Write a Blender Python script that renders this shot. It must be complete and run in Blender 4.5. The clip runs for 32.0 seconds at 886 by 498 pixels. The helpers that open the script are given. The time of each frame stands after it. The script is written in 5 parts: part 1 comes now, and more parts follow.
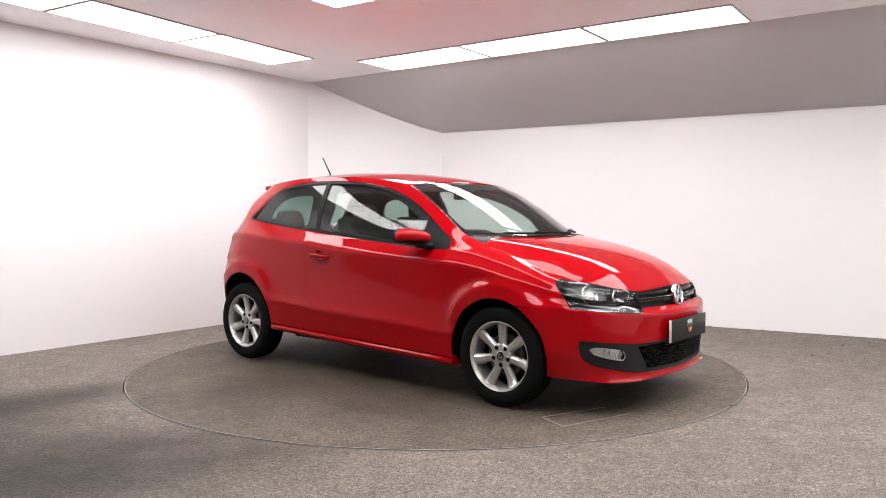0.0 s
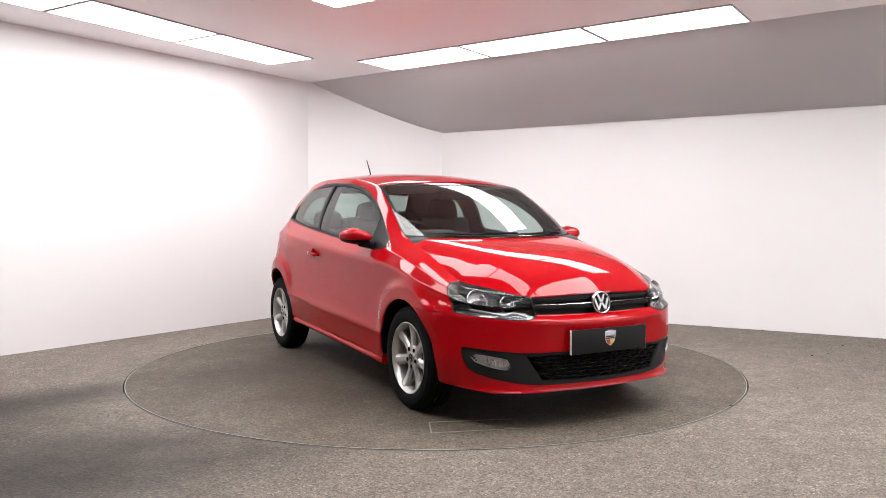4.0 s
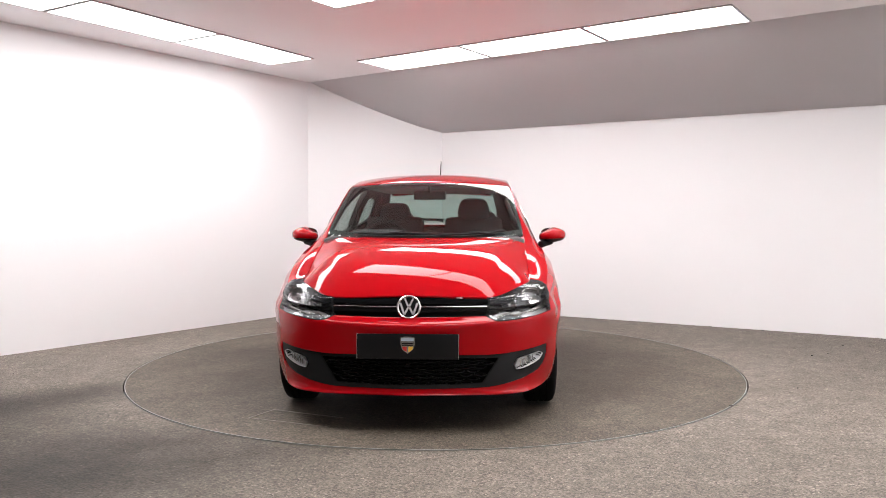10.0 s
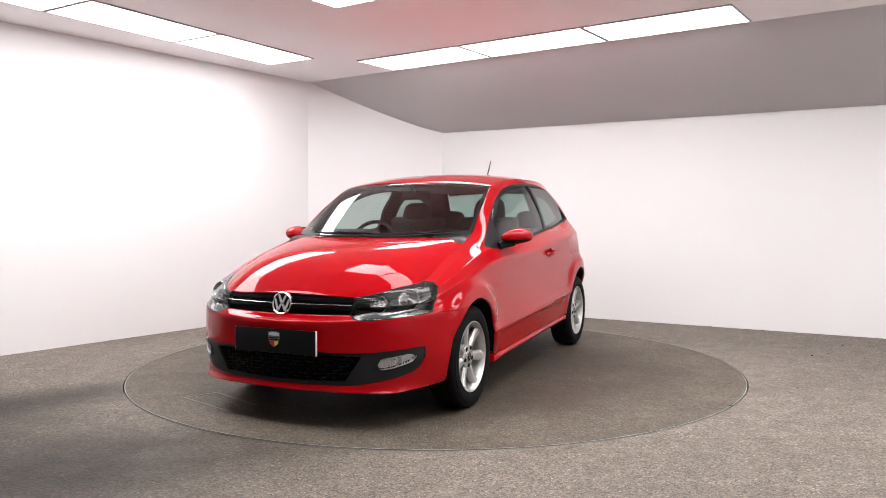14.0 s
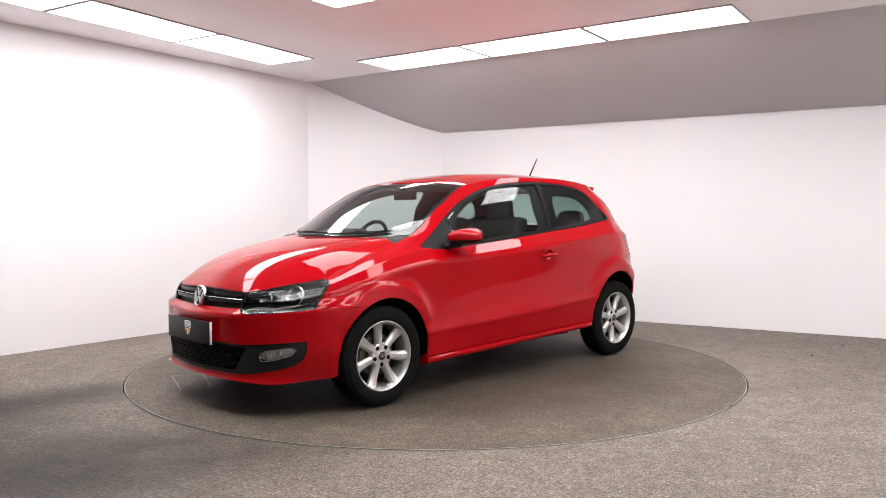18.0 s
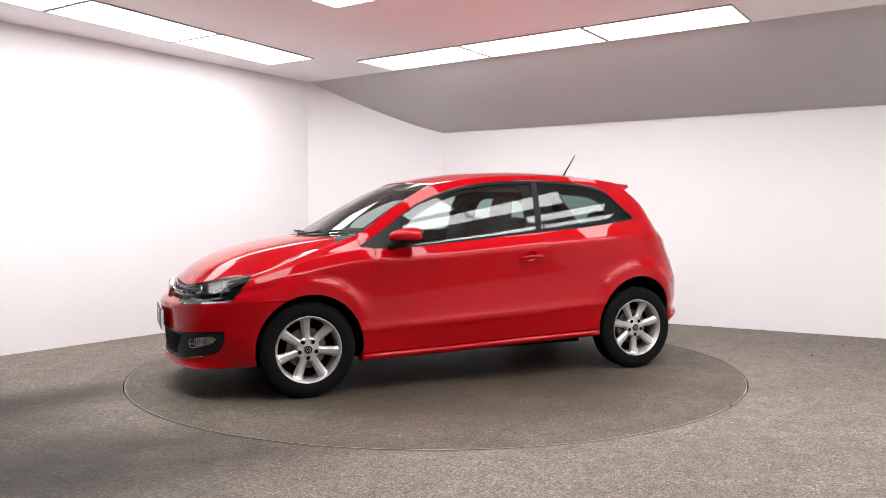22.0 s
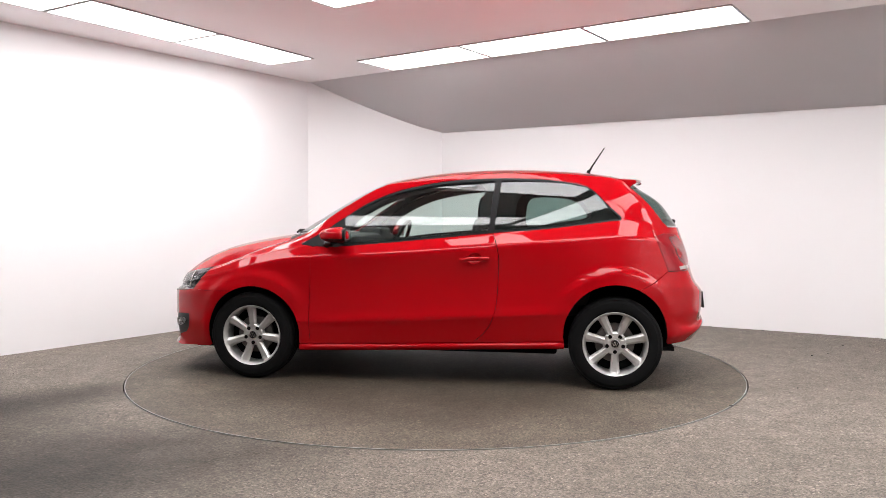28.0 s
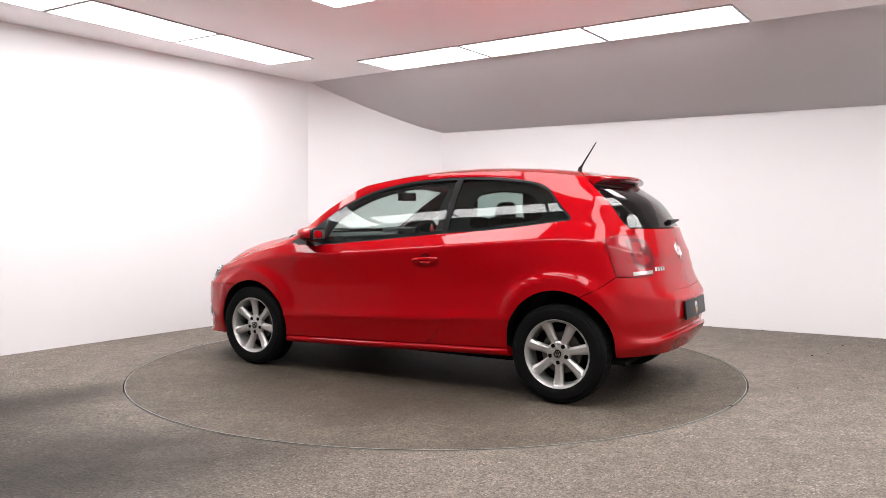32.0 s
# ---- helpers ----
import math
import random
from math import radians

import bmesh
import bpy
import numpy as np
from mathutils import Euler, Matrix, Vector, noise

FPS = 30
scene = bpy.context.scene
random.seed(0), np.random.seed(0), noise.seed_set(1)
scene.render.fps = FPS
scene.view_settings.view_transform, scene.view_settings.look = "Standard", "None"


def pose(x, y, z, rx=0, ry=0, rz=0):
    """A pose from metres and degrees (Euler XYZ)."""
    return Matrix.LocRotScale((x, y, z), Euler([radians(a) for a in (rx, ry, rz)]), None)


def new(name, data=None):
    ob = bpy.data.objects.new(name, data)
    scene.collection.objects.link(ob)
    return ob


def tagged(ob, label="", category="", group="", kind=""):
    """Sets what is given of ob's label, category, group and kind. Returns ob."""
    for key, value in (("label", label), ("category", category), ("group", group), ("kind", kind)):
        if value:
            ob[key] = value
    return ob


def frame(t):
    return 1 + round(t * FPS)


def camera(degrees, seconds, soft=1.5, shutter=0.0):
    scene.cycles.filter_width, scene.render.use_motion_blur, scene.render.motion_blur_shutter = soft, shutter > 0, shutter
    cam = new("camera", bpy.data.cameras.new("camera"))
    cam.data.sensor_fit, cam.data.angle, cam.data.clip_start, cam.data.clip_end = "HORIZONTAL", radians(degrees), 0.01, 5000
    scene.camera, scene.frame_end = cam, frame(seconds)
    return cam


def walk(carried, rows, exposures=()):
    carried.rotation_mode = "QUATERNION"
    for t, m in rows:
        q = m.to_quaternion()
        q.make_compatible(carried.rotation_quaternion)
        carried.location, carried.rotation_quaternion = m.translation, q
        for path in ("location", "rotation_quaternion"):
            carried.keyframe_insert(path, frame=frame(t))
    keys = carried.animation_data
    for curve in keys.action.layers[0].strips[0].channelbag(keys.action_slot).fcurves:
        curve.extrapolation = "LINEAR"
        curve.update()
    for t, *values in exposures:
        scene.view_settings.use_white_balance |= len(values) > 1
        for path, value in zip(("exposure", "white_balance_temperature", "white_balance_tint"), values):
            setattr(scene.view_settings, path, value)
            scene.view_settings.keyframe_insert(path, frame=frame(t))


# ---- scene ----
cam = camera(59.72, 32.0, soft=0.85)
CAM_POSE = pose(0, -5.904, 1.1252, 90 - 2.396, 0, -0.464)
walk(cam, [(0.0, CAM_POSE), (32.0, CAM_POSE)])

# ---- light ----
PANEL_GLOW = 10.9
scene.view_settings.exposure = 0.0
world = bpy.data.worlds.new("world")
scene.world = world
world.use_nodes = True
world.node_tree.nodes["Background"].inputs[0].default_value = (0.9, 0.92, 1.0, 1)
world.node_tree.nodes["Background"].inputs[1].default_value = 0.02


# ---- materials ----
def material(name, base, rough=0.5, metal=0.0, **extra):
    m = bpy.data.materials.new(name)
    m.use_nodes = True
    b = m.node_tree.nodes["Principled BSDF"]
    b.inputs["Base Color"].default_value = (*base, 1)
    b.inputs["Roughness"].default_value = rough
    b.inputs["Metallic"].default_value = metal
    for k, v in extra.items():
        b.inputs[k.replace("_", " ")].default_value = v
    return m


def nodes_of(m):
    return m.node_tree.nodes, m.node_tree.links, m.node_tree.nodes["Principled BSDF"]


def coords(m, scale=1.0):
    n, l, _ = nodes_of(m)
    c = n.new("ShaderNodeTexCoord")
    s = n.new("ShaderNodeMapping")
    s.inputs["Scale"].default_value = (scale, scale, scale)
    l.new(c.outputs["Object"], s.inputs["Vector"])
    return s.outputs["Vector"]


def noise_tex(m, vec, scale, detail=4.0, rough=0.55):
    n, l, _ = nodes_of(m)
    t = n.new("ShaderNodeTexNoise")
    t.inputs["Scale"].default_value = scale
    t.inputs["Detail"].default_value = detail
    t.inputs["Roughness"].default_value = rough
    l.new(vec, t.inputs["Vector"])
    return t.outputs["Fac"]


def ramp(m, fac, stops):
    n, l, _ = nodes_of(m)
    r = n.new("ShaderNodeValToRGB")
    e = r.color_ramp.elements
    while len(e) < len(stops):
        e.new(0.5)
    for el, (p, c) in zip(e, stops):
        el.position = p
        el.color = (*c, 1) if len(c) == 3 else c
    l.new(fac, r.inputs["Fac"])
    return r.outputs["Color"]


def mix(m, fac, a, b, kind="MIX"):
    n, l, _ = nodes_of(m)
    x = n.new("ShaderNodeMix")
    x.data_type = "RGBA"
    x.blend_type = kind
    for sock, val in ((x.inputs[0], fac), (x.inputs[6], a), (x.inputs[7], b)):
        if isinstance(val, (int, float)):
            sock.default_value = val
        elif isinstance(val, tuple):
            sock.default_value = (*val, 1)
        else:
            l.new(val, sock)
    return x.outputs[2]


def bump(m, height, strength=0.2, distance=0.01):
    n, l, b = nodes_of(m)
    x = n.new("ShaderNodeBump")
    x.inputs["Strength"].default_value = strength
    x.inputs["Distance"].default_value = distance
    l.new(height, x.inputs["Height"])
    l.new(x.outputs["Normal"], b.inputs["Normal"])


def wall_paint(name, base):
    m = material(name, base, 0.6)
    n, l, b = nodes_of(m)
    v = coords(m)
    big = noise_tex(m, v, 0.8, 3)
    fine = noise_tex(m, v, 60, 3)
    c = mix(m, big, tuple(x * 0.965 for x in base), tuple(min(1, x * 1.02) for x in base))
    l.new(c, b.inputs["Base Color"])
    bump(m, fine, 0.12, 0.002)
    return m


WALL = wall_paint("wall_paint", (0.85, 0.834, 0.846))
GREYWALL = wall_paint("dark_wall_paint", (0.16, 0.155, 0.15))
CEIL = wall_paint("ceiling_paint", (0.95, 0.915, 0.925))


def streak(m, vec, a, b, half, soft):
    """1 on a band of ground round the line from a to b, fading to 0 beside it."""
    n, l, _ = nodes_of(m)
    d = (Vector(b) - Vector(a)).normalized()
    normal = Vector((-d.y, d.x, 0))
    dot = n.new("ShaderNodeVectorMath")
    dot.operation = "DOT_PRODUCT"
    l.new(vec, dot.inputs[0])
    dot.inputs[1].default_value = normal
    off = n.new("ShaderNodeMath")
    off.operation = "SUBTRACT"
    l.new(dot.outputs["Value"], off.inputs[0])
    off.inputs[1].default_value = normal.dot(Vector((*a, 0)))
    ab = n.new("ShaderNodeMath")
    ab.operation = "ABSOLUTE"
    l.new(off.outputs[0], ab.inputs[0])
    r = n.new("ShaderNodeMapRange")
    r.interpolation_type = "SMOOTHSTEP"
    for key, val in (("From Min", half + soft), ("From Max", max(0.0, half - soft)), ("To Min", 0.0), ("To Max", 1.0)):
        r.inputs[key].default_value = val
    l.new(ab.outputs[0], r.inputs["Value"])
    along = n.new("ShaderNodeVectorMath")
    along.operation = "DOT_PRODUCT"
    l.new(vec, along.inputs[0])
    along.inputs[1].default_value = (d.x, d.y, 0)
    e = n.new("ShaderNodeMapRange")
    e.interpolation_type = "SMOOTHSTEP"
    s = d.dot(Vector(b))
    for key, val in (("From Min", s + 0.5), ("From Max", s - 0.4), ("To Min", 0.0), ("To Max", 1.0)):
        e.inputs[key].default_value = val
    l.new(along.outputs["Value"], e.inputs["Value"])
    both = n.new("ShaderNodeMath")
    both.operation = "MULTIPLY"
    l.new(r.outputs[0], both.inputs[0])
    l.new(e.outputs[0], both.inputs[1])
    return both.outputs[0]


def resin_floor(name, tone, grime, dark_bands=(), dust=None):
    m = material(name, tone, 0.66, 0.0, Specular_IOR_Level=0.3)
    n, l, b = nodes_of(m)
    v = coords(m)

    def cells(scale):
        s = n.new("ShaderNodeTexVoronoi")
        s.inputs["Scale"].default_value = scale
        l.new(v, s.inputs["Vector"])
        return s
    coarse, fine = cells(105), cells(210)
    grain = ramp(m, coarse.outputs["Color"], [(0.0, tuple(x * 0.42 for x in tone)), (0.5, tone), (0.8, tuple(x * 1.25 for x in tone)), (1.0, tuple(x * 2.1 for x in tone))])
    grit = ramp(m, fine.outputs["Color"], [(0.0, (0.6, 0.6, 0.6)), (0.6, (1.0, 1.0, 1.0)), (1.0, (1.5, 1.47, 1.42))])
    stain = ramp(m, noise_tex(m, v, 0.7, 5, 0.6), [(0.3, (grime, grime, grime * 0.97)), (0.7, (1.06, 1.06, 1.06))])
    mid = ramp(m, noise_tex(m, v, 7, 6, 0.7), [(0.25, (0.66, 0.65, 0.63)), (0.72, (1.18, 1.18, 1.18))])
    c = mix(m, 1.0, mix(m, 1.0, mix(m, 1.0, grain, grit, "MULTIPLY"), stain, "MULTIPLY"), mid, "MULTIPLY")
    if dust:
        # pale dust trodden towards the rim; middle brown dirt, darkened with the car's shade
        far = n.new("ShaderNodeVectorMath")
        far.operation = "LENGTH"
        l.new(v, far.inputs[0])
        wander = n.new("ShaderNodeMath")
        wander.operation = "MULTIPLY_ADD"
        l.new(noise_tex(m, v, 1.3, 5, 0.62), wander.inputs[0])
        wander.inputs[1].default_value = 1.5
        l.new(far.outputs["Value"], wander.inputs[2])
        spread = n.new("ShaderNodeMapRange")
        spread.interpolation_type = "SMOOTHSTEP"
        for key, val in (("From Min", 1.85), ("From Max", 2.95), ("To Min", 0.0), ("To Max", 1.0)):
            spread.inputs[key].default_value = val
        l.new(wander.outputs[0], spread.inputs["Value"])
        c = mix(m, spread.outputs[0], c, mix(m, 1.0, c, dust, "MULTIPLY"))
    for a, e, half, soft, dirt in dark_bands:
        # each band takes a darker, browner tone, broken up by noise
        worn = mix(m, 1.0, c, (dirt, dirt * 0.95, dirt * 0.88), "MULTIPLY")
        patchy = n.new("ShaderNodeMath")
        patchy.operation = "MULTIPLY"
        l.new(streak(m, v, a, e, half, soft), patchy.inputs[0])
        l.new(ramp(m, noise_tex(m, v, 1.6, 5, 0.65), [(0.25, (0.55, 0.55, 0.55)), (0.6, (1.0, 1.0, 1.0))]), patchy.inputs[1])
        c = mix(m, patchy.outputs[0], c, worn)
    l.new(c, b.inputs["Base Color"])
    bump(m, coarse.outputs["Distance"], 0.4, 0.004)
    return m


# cars leave two dirty wheel tracks; a third, broad band darkens the near left
TRACKS_AND_BAND = [((-2.60, -1.33), (-1.95, -0.76), 0.24, 0.22, 0.30), ((-1.87, -2.64), (-0.70, -2.00), 0.46, 0.34, 0.34), ((-3.2, -3.0), (-1.9, -1.75), 1.2, 0.75, 0.34)]
FLOOR = resin_floor("resin_floor", (0.186, 0.160, 0.137), 0.8, TRACKS_AND_BAND)
# deck tone set low to hold part of the car's shade in its colour
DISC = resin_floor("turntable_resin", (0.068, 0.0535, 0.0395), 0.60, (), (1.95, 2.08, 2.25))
GAP = material("gap_shadow", (0.02, 0.02, 0.02), 0.9)
EDGE = material("steel_edge", (0.42, 0.43, 0.42), 0.45, 0.6)
TAPE = material("chalk_line", (0.25, 0.225, 0.20), 0.8)

glow = bpy.data.materials.new("panel_diffuser")
glow.use_nodes = True
gb = glow.node_tree.nodes["Principled BSDF"]
gb.inputs["Base Color"].default_value = (0.9, 0.9, 0.9, 1)
gb.inputs["Emission Color"].default_value = (1.0, 0.985, 0.985, 1)
gb.inputs["Emission Strength"].default_value = PANEL_GLOW
ALU = material("white_aluminium", (0.45, 0.45, 0.45), 0.4, 0.2)

RED = material("red_paint", (0.42, 0.005, 0.007), 0.5, 0.0, Specular_IOR_Level=0.0, Coat_Weight=1.0, Coat_Roughness=0.01, Coat_IOR=1.34)
nr, lr, br = nodes_of(RED)
flake = noise_tex(RED, coords(RED), 900, 1)
lr.new(mix(RED, flake, (0.325, 0.0012, 0.0042), (0.360, 0.0018, 0.0056)), br.inputs["Base Color"])
BLACK = material("satin_black_plastic", (0.007, 0.007, 0.008), 0.42, 0.0, Specular_IOR_Level=0.13)
GLOSSBLACK = material("gloss_black", (0.006, 0.006, 0.007), 0.12, 0.0, Specular_IOR_Level=0.2)
GREY = material("textured_grey_plastic", (0.013, 0.0135, 0.015), 0.5, 0.0, Specular_IOR_Level=0.25)
n_, l_, b_ = nodes_of(GREY)
bump(GREY, noise_tex(GREY, coords(GREY), 700, 2), 0.15, 0.001)
RUBBER = material("tyre_rubber", (0.0055, 0.0055, 0.0058), 0.8, 0.0, Specular_IOR_Level=0.10)
bump(RUBBER, noise_tex(RUBBER, coords(RUBBER), 120, 3), 0.2, 0.002)
ALLOY = material("silver_alloy", (0.5, 0.5, 0.5), 0.36, 0.7)
n_, l_, b_ = nodes_of(ALLOY)
l_.new(ramp(ALLOY, noise_tex(ALLOY, coords(ALLOY), 14, 5), [(0.3, (0.45, 0.44, 0.43)), (0.7, (0.58, 0.57, 0.56))]), b_.inputs["Base Color"])
STEEL = material("dull_steel", (0.16, 0.15, 0.145), 0.45, 0.8)
EMBLEM = material("emblem_silver", (0.72, 0.72, 0.73), 0.3, 0.5)
CHROME = material("chrome", (0.74, 0.74, 0.75), 0.2, 1.0)
SEAT = material("dark_cloth", (0.020, 0.019, 0.021), 0.9)
bump(SEAT, noise_tex(SEAT, coords(SEAT), 300, 2), 0.4, 0.002)
DASH = material("dashboard_plastic", (0.028, 0.028, 0.030), 0.6)
TRIMDARK = material("dark_trim", (0.009, 0.009, 0.010), 0.8, 0.0, Specular_IOR_Level=0.2)
LINING = material("headliner_grey", (0.30, 0.30, 0.29), 0.9)
DARK = material("underbody_black", (0.004, 0.004, 0.004), 0.95, 0.0, Specular_IOR_Level=0.1)
TAILRED = material("tail_lamp_red", (0.23, 0.003, 0.008), 0.2, 0.0, Specular_IOR_Level=0.2, Coat_Weight=0.6, Coat_Roughness=0.02, Coat_IOR=1.4)
TAILDARK = material("tail_lamp_dark_red", (0.11, 0.003, 0.006), 0.2, 0.0, Specular_IOR_Level=0.2, Coat_Weight=0.6, Coat_IOR=1.4)
TAILCLEAR = material("clear_lens", (0.45, 0.43, 0.41), 0.15, 0.3, Coat_Weight=1.0)
PLATE = material("dark_plate", (0.007, 0.007, 0.008), 0.35, 0.0, Specular_IOR_Level=0.25)
WHITE = material("white_plastic", (0.78, 0.78, 0.77), 0.4)
BADGE_GOLD = material("badge_gold", (0.75, 0.45, 0.06), 0.35)
BADGE_RED = material("badge_red", (0.45, 0.02, 0.02), 0.35)
LAMPGREY = material("lamp_housing_grey", (0.022, 0.022, 0.024), 0.35, 0.0)
LAMPSILVER = material("lamp_bezel_silver", (0.55, 0.55, 0.56), 0.4, 0.4)
FOGCHROME = material("fog_lamp_chrome", (0.75, 0.75, 0.75), 0.3, 0.55)
MESHBLACK = material("intake_black", (0.0045, 0.0045, 0.005), 0.5, 0.0, Specular_IOR_Level=0.16)
REFLECTOR = material("lamp_reflector", (0.66, 0.66, 0.67), 0.22, 1.0)


def glass_material(name, tint, keep):
    m = bpy.data.materials.new(name)
    m.use_nodes = True
    n, l = m.node_tree.nodes, m.node_tree.links
    n.remove(n["Principled BSDF"])
    t = n.new("ShaderNodeBsdfTransparent")
    t.inputs["Color"].default_value = (*tint, 1)
    g = n.new("ShaderNodeBsdfGlossy")
    g.inputs["Roughness"].default_value = 0.01
    w = n.new("ShaderNodeLayerWeight")
    w.inputs["Blend"].default_value = 0.5
    p = n.new("ShaderNodeMath")
    p.operation = "POWER"
    p.inputs[1].default_value = 5.0
    l.new(w.outputs["Facing"], p.inputs[0])
    f = n.new("ShaderNodeMapRange")
    f.inputs["To Min"].default_value = keep
    f.inputs["To Max"].default_value = 1.0
    l.new(p.outputs[0], f.inputs["Value"])
    x = n.new("ShaderNodeMixShader")
    l.new(f.outputs[0], x.inputs[0])
    l.new(t.outputs[0], x.inputs[1])
    l.new(g.outputs[0], x.inputs[2])
    l.new(x.outputs[0], n["Material Output"].inputs["Surface"])
    return m


GLASS = glass_material("green_tinted_glass", (0.72, 0.82, 0.79), 0.062)
REARGLASS = glass_material("privacy_glass", (0.38, 0.50, 0.47), 0.062)
LENS = glass_material("clear_lamp_cover", (0.93, 0.94, 0.95), 0.028)


# ---- mesh helpers ----
def from_lists(name, verts, faces, mat, smooth=True, normals=None):
    me = bpy.data.meshes.new(name)
    me.from_pydata([tuple(map(float, v)) for v in verts], [], [tuple(map(int, f)) for f in faces])
    me.materials.append(mat)
    if smooth:
        me.shade_smooth()
    me.update()
    if normals is not None:
        me.normals_split_custom_set_from_vertices([tuple(map(float, n)) for n in normals])
    return me


def part_mesh(name, me, parent, label=""):
    ob = new(name, me)
    ob.parent = parent
    if label:
        tagged(ob, label)
    return ob


def part(name, bm, mat, parent, label="", smooth=True, angle=35):
    me = bpy.data.meshes.new(name)
    bm.normal_update()
    for f in bm.faces:
        f.smooth = smooth
    if smooth:
        for e in bm.edges:
            if len(e.link_faces) == 2 and e.calc_face_angle(0) > radians(angle):
                e.smooth = False
    bm.to_mesh(me)
    bm.free()
    me.materials.append(mat)
    return part_mesh(name, me, parent, label)


def thing(name, bm, mat, label, category, group="", kind="", smooth=True):
    ob = part(name, bm, mat, None, "", smooth)
    return tagged(ob, label, category, group, kind)


def empty(name, label, category, group="", m=None):
    e = new(name)
    e.empty_display_size = 0.1
    if m is not None:
        e.matrix_basis = m
    return tagged(e, label, category, group)


def box(x0, x1, y0, y1, z0, z1, bevel=0.0, seg=2, bm=None):
    out = bm or bmesh.new()
    vs = [out.verts.new((x, y, z)) for x in (x0, x1) for y in (y0, y1) for z in (z0, z1)]
    quads = ((0, 1, 3, 2), (4, 6, 7, 5), (0, 4, 5, 1), (2, 3, 7, 6), (0, 2, 6, 4), (1, 5, 7, 3))
    fs = [out.faces.new([vs[i] for i in q]) for q in quads]
    if bevel:
        es = list({e for f in fs for e in f.edges})
        bmesh.ops.bevel(out, geom=es, offset=bevel, segments=seg, affect="EDGES", profile=0.6)
    return out


def lathe(profile, steps=48, axis="y", bm=None, centre=(0, 0, 0)):
    """Revolves (radius, along) pairs round an axis."""
    out = bm or bmesh.new()
    rings = []
    for r, a in profile:
        ring = []
        for i in range(steps):
            t = 2 * math.pi * i / steps
            c, s = r * math.cos(t), r * math.sin(t)
            p = {"y": (c, a, s), "z": (c, s, a), "x": (a, c, s)}[axis]
            ring.append(out.verts.new(Vector(p) + Vector(centre)))
        rings.append(ring)
    for a, b in zip(rings, rings[1:]):
        for i in range(steps):
            j = (i + 1) % steps
            out.faces.new((a[i], a[j], b[j], b[i]))
    bmesh.ops.remove_doubles(out, verts=out.verts[:], dist=1e-6)
    bmesh.ops.recalc_face_normals(out, faces=out.faces[:])
    return out


def tube(points, radius, steps=10, bm=None, taper=None):
    out = bm or bmesh.new()
    pts = [Vector(p) for p in points]
    rings = []
    side = Vector((0, 0, 1))
    for i, p in enumerate(pts):
        d = (pts[min(i + 1, len(pts) - 1)] - pts[max(i - 1, 0)]).normalized()
        if abs(d.dot(side)) > 0.95:
            side = Vector((1, 0, 0))
        a = d.cross(side).normalized()
        b = a.cross(d)
        r = radius if taper is None else radius * taper[i]
        rings.append([out.verts.new(p + r * (math.cos(2 * math.pi * k / steps) * a + math.sin(2 * math.pi * k / steps) * b)) for k in range(steps)])
    for r0, r1 in zip(rings, rings[1:]):
        for k in range(steps):
            out.faces.new((r0[k], r0[(k + 1) % steps], r1[(k + 1) % steps], r1[k]))
    out.faces.new(rings[0][::-1])
    out.faces.new(rings[-1])
    bmesh.ops.recalc_face_normals(out, faces=out.faces[:])
    return out


def prism(outline, low, high, place, bm=None, bevel=0.0):
    """A solid from a 2D outline; place maps (a, b, depth) to a point."""
    out = bm or bmesh.new()
    lo = [out.verts.new(place(a, b, low)) for a, b in outline]
    hi = [out.verts.new(place(a, b, high)) for a, b in outline]
    n = len(outline)
    fs = [out.faces.new(lo[::-1]), out.faces.new(hi)]
    fs += [out.faces.new((lo[i], lo[(i + 1) % n], hi[(i + 1) % n], hi[i])) for i in range(n)]
    bmesh.ops.recalc_face_normals(out, faces=fs)
    if bevel:
        bmesh.ops.bevel(out, geom=list(fs[1].edges), offset=bevel, segments=2, affect="EDGES", profile=0.6)
    return out


def flip_y(ob, name=None, parent=None):
    """The mirror image of a part across the car's middle."""
    me = ob.data.copy()
    vn = [tuple(c.vector) for c in me.corner_normals] if me.has_custom_normals else None
    me.transform(Matrix.Scale(-1, 4, (0, 1, 0)))
    me.flip_normals()
    o = new(name or ob.name.split(".")[0], me)
    o.parent = parent if parent else ob.parent
    if "label" in ob:
        o["label"] = ob["label"]
    if vn:
        per = {}
        for lp, n in zip(ob.data.loops, vn):
            per[lp.vertex_index] = (n[0], -n[1], n[2])
        me.normals_split_custom_set_from_vertices([per.get(i, (0, 0, 1)) for i in range(len(me.vertices))])
    return o


# ---- room ----
UA, NA = Vector((0.818, -0.575, 0)), Vector((0.575, 0.818, 0))
CEIL_Z, LOW_Z = 2.69, 2.14


def un(u, n, z=0.0):
    """A place in the room from its two axes, along the window-side wall and away from the camera."""
    return UA * u + NA * n + Vector((0, 0, z))


C_LEFT_NEAR, C_LEFT = un(-3.11, -6.2), Vector((-1.504, 3.159, 0))
C_MID = Vector((0.063, 3.601, 0))
C_RIGHT = C_MID + (Vector((4.146, 1.144, 0)) - C_MID) * 1.47
C_NEAR = un(4.9, -6.2)
ROOM = [C_LEFT_NEAR, C_LEFT, C_MID, C_RIGHT, C_NEAR]


